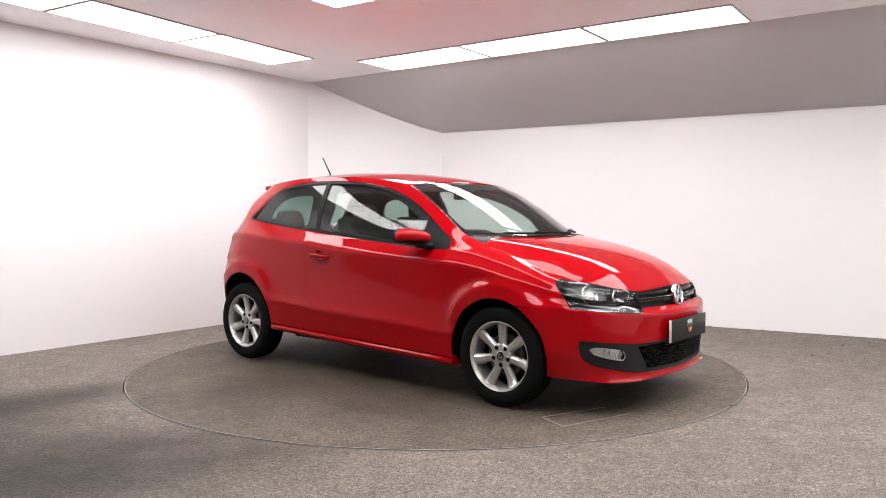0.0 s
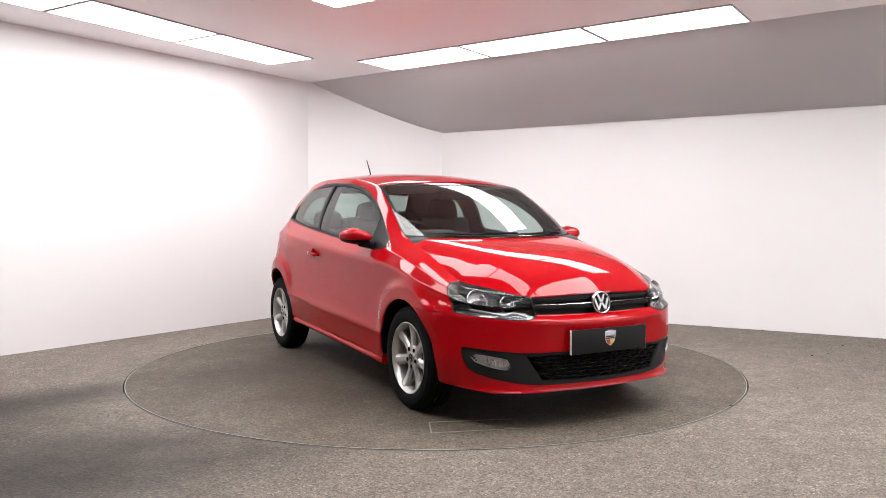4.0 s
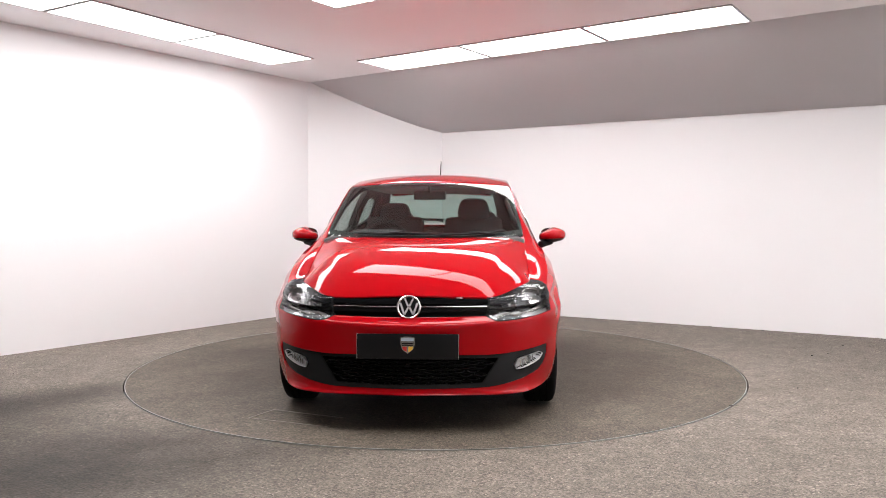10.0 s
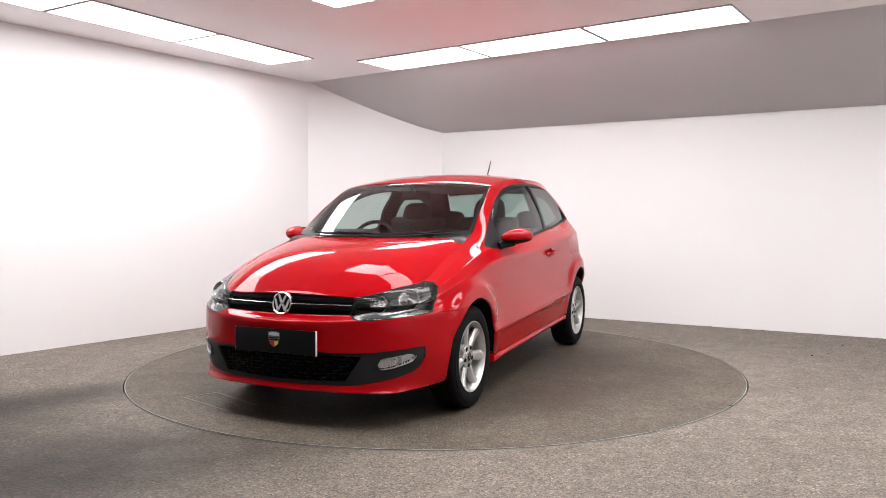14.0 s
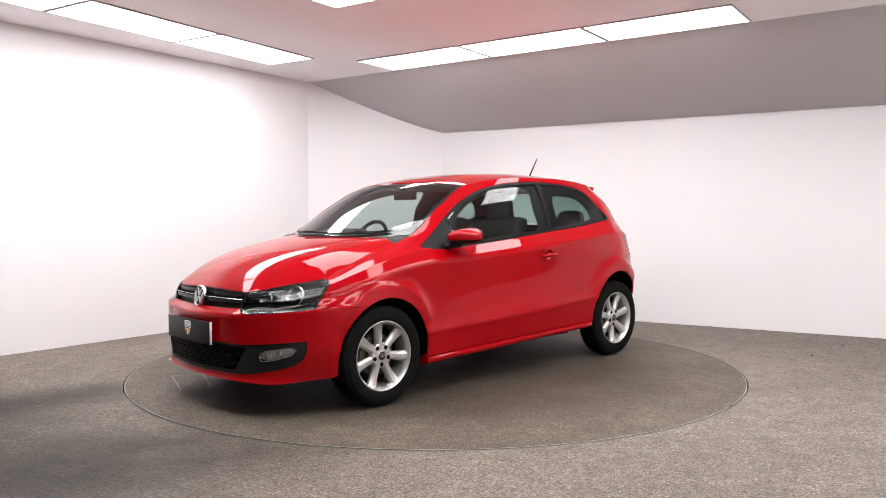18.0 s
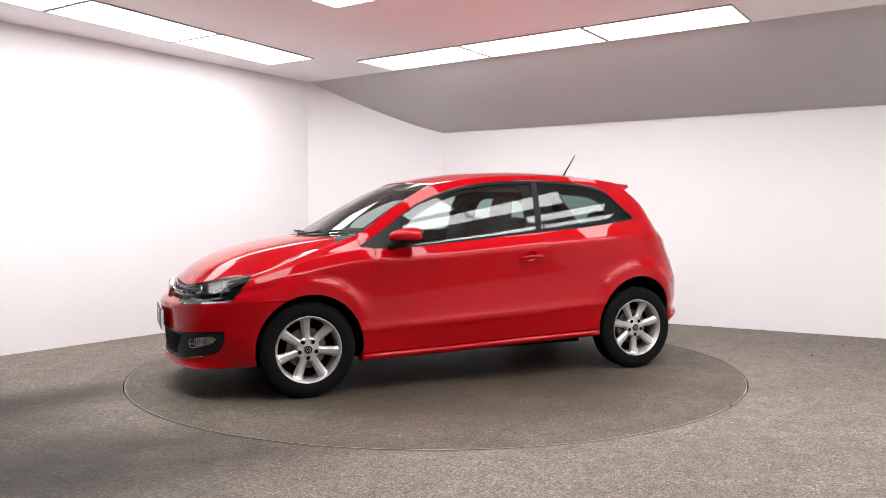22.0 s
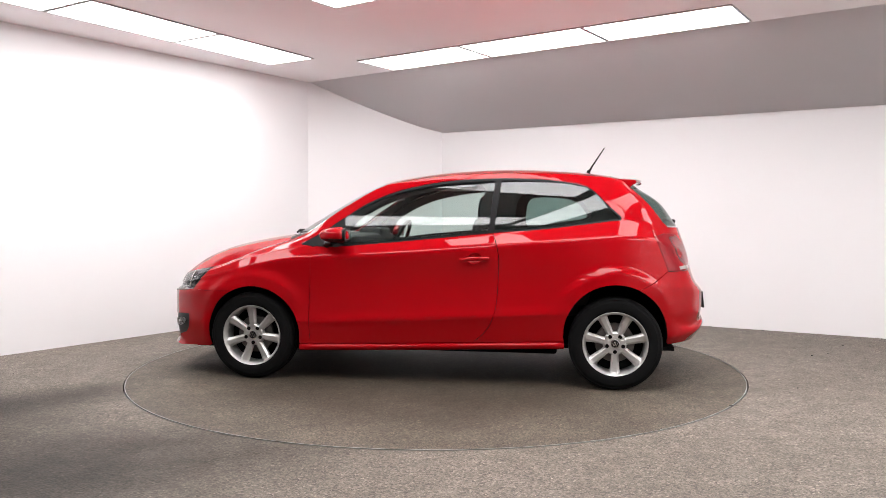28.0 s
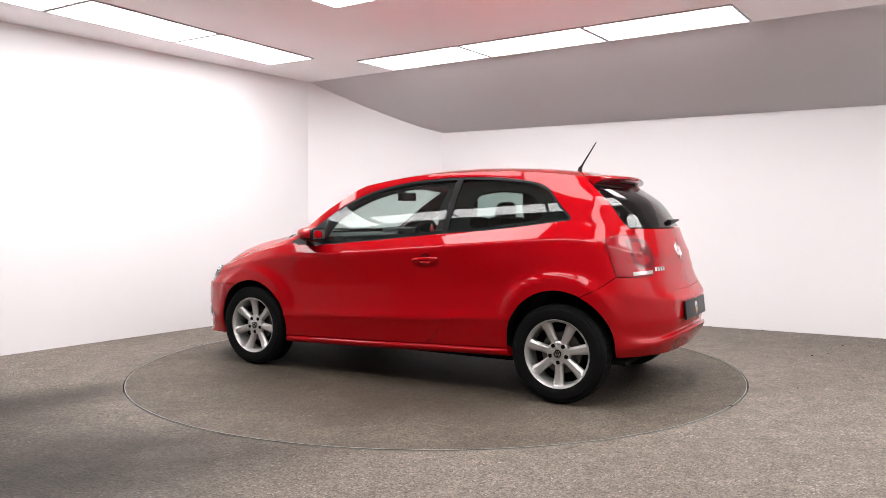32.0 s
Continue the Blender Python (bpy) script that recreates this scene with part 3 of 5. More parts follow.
def inside(poly, pts):
    x, y = pts[:, 0], pts[:, 1]
    c = np.zeros(len(pts), bool)
    q = np.array(poly)
    for (x0, y0), (x1, y1) in zip(q, np.roll(q, -1, axis=0)):
        hit = (y0 > y) != (y1 > y)
        c ^= hit & (x < (x1 - x0) * (y - y0) / (y1 - y0 + 1e-12) + x0)
    return c


def near_edge(poly, pts, d):
    q = np.array(poly)
    out = np.zeros(len(pts), bool)
    for a, b in zip(q, np.roll(q, -1, axis=0)):
        ab = b - a
        t = np.clip(((pts - a) @ ab) / max(ab @ ab, 1e-12), 0, 1)
        out |= np.linalg.norm(pts - (a + t[:, None] * ab), axis=1) < d
    return out


def fill(outline, holes=(), step=0.03):
    """Triangulates a 2D region. Returns points, triangles and the boundary loops as index lists."""
    from mathutils.geometry import delaunay_2d_cdt
    loops = [dense(clean(outline), step)] + [dense(clean(h), step) for h in holes]
    pts, edges = [], []
    for lp in loops:
        o = len(pts)
        pts += lp
        edges += [(o + i, o + (i + 1) % len(lp)) for i in range(len(lp))]
    arr = np.array(loops[0])
    gx, gy = np.meshgrid(np.arange(arr[:, 0].min(), arr[:, 0].max(), step), np.arange(arr[:, 1].min(), arr[:, 1].max(), step), indexing="ij")
    g = np.stack([gx.ravel(), gy.ravel()], 1)
    ok = inside(loops[0], g) & ~near_edge(loops[0], g, step * 0.45)
    for h in loops[1:]:
        ok &= ~inside(h, g) & ~near_edge(h, g, step * 0.45)
    pts = [Vector(p) for p in pts] + [Vector(p) for p in g[ok]]
    vs, es, fs, *_ = delaunay_2d_cdt(pts, edges, [], 0, 1e-6)
    vs = np.array([tuple(v) for v in vs])
    fs = np.array([f for f in fs if len(f) == 3])
    cen = vs[fs].mean(axis=1)
    ok = inside(loops[0], cen)
    for h in loops[1:]:
        ok &= ~inside(h, cen)
    return vs, fs[ok]


def sheet(name, place, normal, outline, mat, parent, label="", holes=(), step=0.03, depth=0.012, lift=0.0, mirror_join=False):
    """A curved panel cut from a surface, with its rim turned inwards by depth. mirror_join: both halves in one mesh."""
    p2, fs = fill(outline, holes, step)
    co, nn = place(p2[:, 0], p2[:, 1]), normal(p2[:, 0], p2[:, 1])
    co = co + nn * lift
    a, b, c = co[fs[:, 0]], co[fs[:, 1]], co[fs[:, 2]]
    wrong = (np.cross(b - a, c - a) * nn[fs[:, 0]]).sum(1) < 0
    fs = np.where(wrong[:, None], fs[:, ::-1], fs)
    count = {}
    for f in fs:
        for i in range(3):
            e = (int(f[i]), int(f[(i + 1) % 3]))
            count[e] = count.get(e, 0) + 1
    rim = [e for e in count if (e[1], e[0]) not in count]
    if mirror_join:
        rim = [e for e in rim if abs(co[e[0], 1]) + abs(co[e[1], 1]) > 0.002]
    verts, norms, faces = list(co), list(nn), [tuple(f) for f in fs]
    idx = {}
    for e in rim:
        for i in e:
            if i not in idx:
                idx[i] = len(verts)
                verts.append(co[i] - nn[i] * depth)
                norms.append(nn[i])
    for i0, i1 in rim:
        faces.append((i1, i0, idx[i0], idx[i1]))
    if mirror_join:
        n0 = len(verts)
        verts += [v * MIRROR for v in verts]
        norms += [v * MIRROR for v in norms]
        faces += [tuple(i + n0 for i in f[::-1]) for f in faces]
    me = from_lists(name, verts, faces, mat, True, norms)
    return part_mesh(name, me, parent, label)


def skin(name, outline, mat, parent, label="", gap=0.0027, **kw):
    """A body panel: an outline in (u, v) on the skin."""
    o = clean(outline)
    if gap:
        o = inset(o, gap, lambda p: 1 if p[0] < 0.001 or p[0] > US[-1] - 0.001 else 0)
    o = [(min(max(a, 0), US[-1]), min(max(b, 0), VS[-1])) for a, b in o]
    return sheet(name, body, body_normal, o, mat, parent, label, **kw)


# upper surfaces: bonnet, windscreen and roof as heights over the plan
def edge_table(s0, s1):
    u = np.linspace(US[s0], US[s1], 300)
    e = body(u, np.full_like(u, VS[-1]))
    return e[np.argsort(e[:, 0])]


HOOD_EDGE = edge_table(0, 5)
TOP_EDGE = edge_table(5, 13)
HOOD_X = np.array([.80, 1.0, 1.13, 1.3, 1.5, 1.7, 1.82, 1.90, 1.942])
HOOD_Z = np.array([1.02, 1.005, .992, .970, .930, .868, .808, .757, .707])
TOP_X = np.array([-1.385, -1.32, -1.1, -.9, -.48, -.05, .2, .4, .6, .8, 1.0, 1.13, 1.3])
TOP_Z = np.array([1.375, 1.395, 1.435, 1.453, 1.468, 1.447, 1.415, 1.372, 1.283, 1.18, 1.062, .985, .87])


def crown(x, y, edge, cx, cz, power, share):
    ys = np.interp(x, edge[:, 0], edge[:, 1])
    zs = np.interp(x, edge[:, 0], edge[:, 2])
    zs = np.where(x > 0.88, np.where(edge[-1, 0] < 1.0, 1.01 - 0.58 * (x - 0.88), zs), zs)
    zc = np.maximum(akima(cx, cz, x), zs)
    k = np.minimum(np.abs(y) / np.maximum(ys, 1e-4), 1.05)
    return zs + (zc - zs) * (1 - (1 - share) * k**2 - share * k**power)


def fair_hood():
    """A plain sheet through the bonnet, drawn to the wings' edge within a hand's width of it."""
    def terms(a, b):
        b = b * b
        return np.stack([np.ones_like(a), a, a * a, a**3, a**4, b, a * b, a * a * b, b * b, a * b * b, b**3, a * b**3], 1)
    x, y = [a.ravel() for a in np.meshgrid(np.linspace(.98, 1.93, 60), np.linspace(0, .64, 40), indexing="ij")]
    ok = y < np.interp(x, HOOD_EDGE[:, 0], HOOD_EDGE[:, 1])
    x, y = x[ok], y[ok]
    z = crown(x, y, HOOD_EDGE, HOOD_X, HOOD_Z, 6.0, 0.70 * np.clip((1.93 - x) / 0.22, 0, 1))
    c = np.linalg.lstsq(terms(x, y), z, rcond=None)[0]
    edge = HOOD_EDGE[HOOD_EDGE[:, 0] > .85]
    miss = edge[:, 2] - terms(edge[:, 0], edge[:, 1]) @ c
    miss = np.convolve(np.pad(miss, 6, mode="edge"), np.ones(13) / 13, "valid")

    def height(a, b):
        a, b = np.asarray(a, float), np.abs(np.asarray(b, float))
        d2 = (a[:, None] - edge[None, :, 0]) ** 2 + (b[:, None] - edge[None, :, 1]) ** 2
        w = 1 / (d2 + 1e-4) ** 2
        w /= w.sum(1, keepdims=True)
        k = np.clip(1 - np.sqrt(d2.min(1)) / .13, 0, 1)
        return terms(a, b) @ c + (w @ miss) * k * k * (3 - 2 * k)
    return height


HOOD_FAIR = fair_hood()


def hood_z(x, y):
    """The fair sheet with its middle raised between two creases that part towards the screen."""
    line = 0.40 + 0.15 * np.clip((1.85 - x) / 0.8, 0, 1)
    k = np.clip((1.88 - x) / 0.25, 0, 1)
    return HOOD_FAIR(x, y) + 0.007 * k * (np.exp(-(np.maximum(np.abs(y) - line, 0) / 0.045) ** 2) - 1)


def top_z(x, y):
    return crown(x, y, TOP_EDGE, TOP_X, TOP_Z, 4.0, 0.3)


def height_surface(fn):
    def place(x, y):
        return np.stack([x, y, fn(x, y)], 1)

    def normal(x, y, e=0.006):
        y2 = np.abs(y)
        n = np.stack([-(fn(x + e, y2) - fn(x - e, y2)) / (2 * e), -(fn(x, y2 + e) - fn(x, np.abs(y2 - e))) / (2 * e), np.ones_like(x)], 1)
        n[:, 1] *= np.where(y < 0, -1, 1)
        return n / np.linalg.norm(n, axis=1)[:, None]
    return place, normal


def fair_screen():
    """A plain cubic sheet through the windscreen, so that the glass is fair."""
    x, y = [a.ravel() for a in np.meshgrid(np.linspace(.34, 1.12, 40), np.linspace(0, .58, 30), indexing="ij")]
    ok = (x < 1.13 - .245 * (y / .59) ** 2.2) & (y < np.interp(x, TOP_EDGE[:, 0], TOP_EDGE[:, 1]))
    x, y = x[ok], y[ok]

    def terms(a, b):
        return np.stack([np.ones_like(a), a, a * a, a**3, b * b, a * b * b, a * a * b * b, b**4], 1)
    c = np.linalg.lstsq(terms(x, y), top_z(x, y), rcond=None)[0]
    return lambda a, b: terms(np.asarray(a, float), np.asarray(b, float)) @ c


HOOD_P, HOOD_N = height_surface(hood_z)
TOP_P, TOP_N = height_surface(top_z)
SCREEN_P, SCREEN_N = height_surface(fair_screen())


# ---- car ----
car = empty("car", "glossy red three-door hatchback parked on the turntable", "car")


def arc(hub, a0, a1, n=28, grow=0.0):
    hx, hz, hr = HUBS[hub]
    return [(hx + (hr + grow) * math.cos(radians(a0 + (a1 - a0) * i / n)), hz + (hr + grow) * math.sin(radians(a0 + (a1 - a0) * i / n))) for i in range(n + 1)]


def st(s):
    return float(np.interp(s, range(NS), US))


def rail_uv(k, s0, s1, n=24, drop=0.0):
    return [(st(s0 + (s1 - s0) * i / n), VS[k] - drop) for i in range(n + 1)]


# shared shut lines on the flank, as (x, z)
L_BELT = smooth_line([(.885, .930), (.72, .918), (.598, .921), (.207, .954), (-.175, .990), (-.436, 1.016), (-.73, 1.037), (-1.054, 1.074), (-1.22, 1.097)])
L_DOOR_FRONT = smooth_line([(.812, .262), (.818, .45), (.81, .70), (.800, .918)])
L_DOOR_REAR = smooth_line([(-.436, 1.016), (-.47, .93), (-.482, .82), (-.472, .60), (-.452, .48), (-.41, .385), (-.345, .315), (-.30, .289)])
L_SILL = smooth_line([(.888, .254), (.3, .267), (-.3, .288), (-.907, .308)])
WINDOW_TOP = smooth_line([(.885, .940), (.74, 1.025), (.593, 1.124), (.44, 1.218), (.247, 1.296), (.053, 1.342), (-.141, 1.369), (-.451, 1.384), (-.718, 1.377), (-.907, 1.357), (-1.02, 1.335), (-1.10, 1.295), (-1.19, 1.20), (-1.275, 1.12), (-1.27, 1.10), (-1.22, 1.097)])

UV_BELT = on_body("s", L_BELT)
UV_DF = on_body("s", L_DOOR_FRONT)
UV_DR = on_body("s", L_DOOR_REAR)
UV_SILL = on_body("s", L_SILL)
UV_WTOP = on_body("s", WINDOW_TOP)
belt_before = [p for p, q in zip(UV_BELT, L_BELT) if q[0] > .801]
belt_door = [p for p, q in zip(UV_BELT, L_BELT) if -.435 < q[0] < .799]
belt_after = [p for p, q in zip(UV_BELT, L_BELT) if q[0] < -.437]
sill_fender = [p for p, q in zip(UV_SILL, L_SILL) if q[0] > .813]
sill_door = [p for p, q in zip(UV_SILL, L_SILL) if -.299 < q[0] < .811]
sill_after = [p for p, q in zip(UV_SILL, L_SILL) if q[0] < -.301]

# lamp, grille and bumper lines at the nose and the tail
HL_IN, HL_TOPIN = find("f", .398, .607), find("f", .425, .694)
HL_REAR = on_body("s", smooth_line([(1.568, .757), (1.598, .722), (1.635, .680), (1.691, .611)]))
HL_BOTTOM = on_body("f", smooth_line([(.398, .607), (.44, .587), (.49, .580), (.60, .588), (.70, .600), (.757, .611)]))
CUT_FRONT = on_body("s", smooth_line([(1.691, .611), (1.55, .607), (1.369, .609)]))
ARCH_BUMPER = on_body("s", arc(0, -15, 64, 18))
ARCH_FENDER = on_body("s", arc(0, 64, 187.5, 26))
ARCH_SIDE = on_body("s", arc(1, 116, -7.6, 28))
ARCH_TAIL = on_body("s", arc(1, 116, 188, 16))
CUT_REAR = on_body("s", smooth_line([(-1.3844, .6492), (-1.48, .70), (-1.572, .768)]))
LAMP_FRONT = on_body("s", smooth_line([(-1.572, .768), (-1.538, .861), (-1.507, .94), (-1.484, .992)]))
LAMP_TOP = on_body("s", smooth_line([(-1.484, .992), (-1.53, 1.006)])) + on_body("r", smooth_line([(.60, 1.012), (.487, 1.008)]))
LAMP_BOTTOM = on_body("r", smooth_line([(.680, .768), (.58, .768), (.50, .775)]))
LAMP_INNER = on_body("r", smooth_line([(.50, .775), (.447, .83), (.434, .91), (.450, .975), (.487, 1.008)]))
GATE_SIDE = [(st(10.25), VS[K_ROOF]), (st(10.62), VS[K_PANE] + 0.08), (st(10.80), VS[K_PANE]), (st(10.93), VS[K_BELT] + 0.02)]
GATE_LOW = on_body("r", smooth_line([(.50, .775), (.475, .72), (.43, .683), (.2, .673), (0.0, .671)]))
GLASS_LOW = on_body("r", smooth_line([(.505, 1.055), (.3, 1.052), (0.0, 1.05)]))

fender = skin("front_wing", ARCH_FENDER + sill_fender + UV_DF + belt_before[::-1] + rail_uv(K_ROOF, 5, 3) + HL_REAR + CUT_FRONT, RED, car, step=0.02)
flip_y(fender)

INSERT_TOP = on_body("f", smooth_line([(0, .410), (.25, .409), (.45, .408), (.60, .418), (.735, .432)]))
INSERT_END = on_body("f", smooth_line([(.735, .432), (.735, .38), (.715, .325), (.69, .298)]))
INSERT_LOW = on_body("f", smooth_line([(.69, .298), (.60, .268), (.43, .240), (.2, .236), (0, .235)]))
GRILLE_LOW = on_body("f", smooth_line([(.398, .607), (.2, .603), (0, .602)]))
skin("front_bumper", rail_uv(K_LIP, 0, 3.0) + ARCH_BUMPER + CUT_FRONT[::-1] + HL_BOTTOM[::-1] + GRILLE_LOW + INSERT_TOP + INSERT_END + INSERT_LOW, RED, car, "glossy red painted front bumper", mirror_join=True, step=0.025)

INTAKE_TOP = on_body("f", smooth_line([(0, .398), (.25, .397), (.475, .390)]))
INTAKE_END = on_body("f", straight([(.475, .390), (.385, .256)]))
INTAKE_LOW = on_body("f", smooth_line([(.385, .256), (.2, .252), (0, .251)]))
FOG = on_body("f", smooth_line([(.55, .345), (.56, .322), (.62, .330), (.69, .358), (.708, .385), (.69, .398), (.62, .388), (.565, .375)], closed=True))
skin("bumper_insert", INSERT_LOW[::-1] + INSERT_END[::-1] + INSERT_TOP[::-1] + INTAKE_TOP + INTAKE_END + INTAKE_LOW, GREY, car, "dark grey textured plastic bumper insert", mirror_join=True, holes=[FOG], step=0.02, lift=-0.008, depth=0.03, gap=0.0)
UH, VH = find("s", -.322, .848)
CUP = [(UH + .047 * math.cos(a), VH + .038 * math.sin(a)) for a in np.linspace(0, 2 * math.pi, 28, endpoint=False)]
door = skin("door", UV_DF + belt_door + UV_DR + sill_door[::-1], RED, car, "red side door", holes=[CUP])
door_r = flip_y(door)
SIDE_OUT = (belt_after + UV_WTOP[::-1] + rail_uv(K_ROOF, 5, 10.25, 60) + GATE_SIDE[1:] + LAMP_TOP[::-1] + LAMP_FRONT[::-1] + CUT_REAR[::-1] + ARCH_SIDE + sill_after[::-1] + UV_DR[::-1])
frame_side = skin("body_side", SIDE_OUT, RED, car, "red quarter panel with roof pillar", step=0.02, gap=0.0022)
flip_y(frame_side)


def sill_moulding():
    """The rounded sill that stands a little proud below the door."""
    line = [p for p in L_SILL if -.908 < p[0] < .889]
    bm = bmesh.new()
    rows = []
    for x, z in line:
        u, v = find("s", x, z)
        y = float(body([u], [v])[0][1])
        k = max(0.0, min(1.0, (.889 - x) / .10, (x + .908) / .07))
        rows.append([bm.verts.new((x, y + (dy - .010 * (1 - k) if dy < 0 else dy * k - .004 * (1 - k)), z + dz)) for dy, dz in ((-.024, .012), (-.014, -.001), (-.004, -.0045), (.006, -.008), (.0125, -.0135), (.0145, -.021), (.013, -.030), (.007, -.040), (-.004, -.048), (-.03, -.054), (-.12, -.056))])
    for r0, r1 in zip(rows, rows[1:]):
        for i in range(len(r0) - 1):
            bm.faces.new((r0[i], r0[i + 1], r1[i + 1], r1[i]))
    for r0 in (rows[0], rows[-1]):
        bm.faces.new(r0)
    bmesh.ops.recalc_face_normals(bm, faces=bm.faces[:])
    return part("sill", bm, RED, car, "red painted side sill")


sill = sill_moulding()
flip_y(sill)
skin("rear_bumper", ARCH_TAIL + rail_uv(K_LIP, 10.3, 13) + GATE_LOW[::-1] + LAMP_BOTTOM[::-1] + CUT_REAR[::-1], RED, car, "red painted rear bumper", mirror_join=True, step=0.02, gap=0.0012)
tailgate = skin("tailgate", GATE_LOW + GLASS_LOW[::-1] + LAMP_INNER[::-1], RED, car, "red painted tailgate", mirror_join=True)
skin("rear_window", GLASS_LOW + rail_uv(K_ROOF, 13, 10.25) + GATE_SIDE[1:], REARGLASS, car, "dark tinted rear window", mirror_join=True, gap=0.004, depth=0.004, lift=-0.004)
lamp_t = skin("tail_lamp", LAMP_FRONT + LAMP_TOP + LAMP_INNER[::-1] + LAMP_BOTTOM[::-1], TAILRED, car, "red tail lamp with a clear reversing strip", step=0.02, lift=0.004, gap=0.002)
lamp_t_r = flip_y(lamp_t)
gasket = skin("lamp_gasket", LAMP_FRONT + LAMP_TOP + LAMP_INNER[::-1] + LAMP_BOTTOM[::-1], BLACK, lamp_t, step=0.03, lift=-0.004, gap=-0.001)
flip_y(gasket, parent=lamp_t_r)
headlamp = skin("headlamp", HL_BOTTOM[::-1] + rail_uv(K_ROOF, 1.03, 2.97, 24, 0.004) + HL_REAR, LENS, car, "clear headlamp with a grey housing", step=0.02, lift=0.0, depth=0.006)
headlamp_r = flip_y(headlamp)
seal = skin("lamp_seal", HL_BOTTOM[::-1] + rail_uv(K_ROOF, 1.03, 2.97, 24, 0.004) + HL_REAR, BLACK, headlamp, "black lamp edge", step=0.02, lift=0.0005, gap=-0.001, depth=0.02, holes=[inset(clean(HL_BOTTOM[::-1] + rail_uv(K_ROOF, 1.03, 2.97, 24, 0.004) + HL_REAR), 0.0065)])
flip_y(seal, parent=headlamp_r)
lamp_bowl = skin("lamp_housing", HL_BOTTOM[::-1] + rail_uv(K_ROOF, 1.03, 2.97, 24, 0.004) + HL_REAR, LAMPGREY, headlamp, "grey headlamp housing", step=0.02, lift=-0.045, depth=-0.04)
flip_y(lamp_bowl, parent=headlamp_r)
skin("grille_back", GRILLE_LOW[::-1] + [HL_IN, HL_TOPIN] + rail_uv(K_ROOF, 1.0, 0, 12), MESHBLACK, car, "black grille backing", mirror_join=True, lift=-0.03, depth=-0.02)

# windows
OPENING = UV_BELT + UV_WTOP[::-1]


def window_part(x_front, x_rear, d):
    low = [p for p, q in zip(UV_BELT, L_BELT) if x_rear[0] < q[0] < x_front[0]]
    high = [p for p, q in zip(UV_WTOP, WINDOW_TOP) if x_rear[1] < q[0] < x_front[1]]
    return inset(clean(low + high[::-1]), d)


DOOR_GLASS = window_part((.60, .60), (-.417, -.452), 0.010)
QUARTER_GLASS = window_part((-.430, -.464), (-9, -9), 0.010)
surround = skin("window_frame", OPENING, BLACK, car, "satin black window surround", holes=[DOOR_GLASS, QUARTER_GLASS], lift=-0.003, gap=0.0, depth=0.02)
flip_y(surround)


def glass_surface():
    """A plain bowed sheet through the whole side window, so that the glass is fair."""
    pts = np.array(clean(OPENING))
    p2, _ = fill([tuple(p) for p in pts], (), .05)
    p = body(p2[:, 0], p2[:, 1])

    def terms(x, z):
        return np.stack([np.ones_like(x), x, z, x * x, x * z, z * z], 1)
    bow = -.62
    c = np.linalg.lstsq(terms(p[:, 0], p[:, 2])[:, :5], p[:, 1] - bow * p[:, 2] ** 2, rcond=None)[0]
    c = np.append(c, bow)

    def place(u, v):
        q = body(u, v)
        q[:, 1] = terms(q[:, 0], q[:, 2]) @ c
        return q

    def normal(u, v):
        q = body(u, v)
        x, z = q[:, 0], q[:, 2]
        n = np.stack([-(c[1] + 2 * c[3] * x + c[4] * z), np.ones_like(x), -(c[2] + c[4] * x + 2 * c[5] * z)], 1)
        return n / np.linalg.norm(n, axis=1)[:, None]
    return place, normal


SIDE_P, SIDE_N = glass_surface()
pane = sheet("door_window", SIDE_P, SIDE_N, inset(clean(DOOR_GLASS), -.004), GLASS, door, "green tinted side glass", lift=-0.009, depth=0.003)
flip_y(pane, parent=door_r)
pane2 = sheet("quarter_window", SIDE_P, SIDE_N, inset(clean(QUARTER_GLASS), -.004), REARGLASS, car, "dark tinted quarter glass", lift=-0.009, depth=0.003)
flip_y(pane2)

# bonnet, windscreen, roof
hood_edge = [(x, y) for x, y in HOOD_EDGE[::-1, :2] if x > .905]
hood_rear = [(1.151 - .249 * (y / .638) ** 2.4, y) for y in np.linspace(.638, 0, 29)]
sheet("bonnet", HOOD_P, HOOD_N, inset(clean([(1.942, 0)] + hood_edge[1:] + hood_rear, 0.006), 0.002, lambda p: 2 if abs(p[1]) < 0.001 else 0), RED, car, "glossy red bonnet", mirror_join=True, step=0.025)
def edge_y(x):
    return float(np.interp(x, TOP_EDGE[:, 0], TOP_EDGE[:, 1]))


PILLAR = [(x, edge_y(x) - .004) for x in np.linspace(.338, .885, 24)]
YH, YL = PILLAR[0][1], PILLAR[-1][1]
HEADER = [(.398 - .060 * (y / YH) ** 2.4, y) for y in np.linspace(0, YH, 27)]
SCREEN_LOW = [(1.13 - .245 * (y / YL) ** 2.4, y) for y in np.linspace(YL, 0, 29)]
top_edge = [(x, y) for x, y in TOP_EDGE[::-1, :2]]
roof = sheet("roof", TOP_P, TOP_N, clean(HEADER + [(.332, edge_y(.332))] + [p for p in top_edge if p[0] < .326], 0.006), RED, car, "glossy red roof", mirror_join=True, step=0.03)
screen_out = clean(SCREEN_LOW[::-1] + PILLAR[::-1][1:] + HEADER[::-1][1:], 0.006)
windscreen = sheet("windscreen", SCREEN_P, SCREEN_N, inset(screen_out, 0.002, lambda p: 2 if abs(p[1]) < 0.001 else 0), GLASS, car, "green tinted windscreen", mirror_join=True, lift=-0.003, depth=0.003)
cowl_out = [(1.16, 0), (1.135, .21), (1.06, .43), (.955, .585), (.925, .56), (1.0, .40), (1.07, .2), (1.09, 0)]
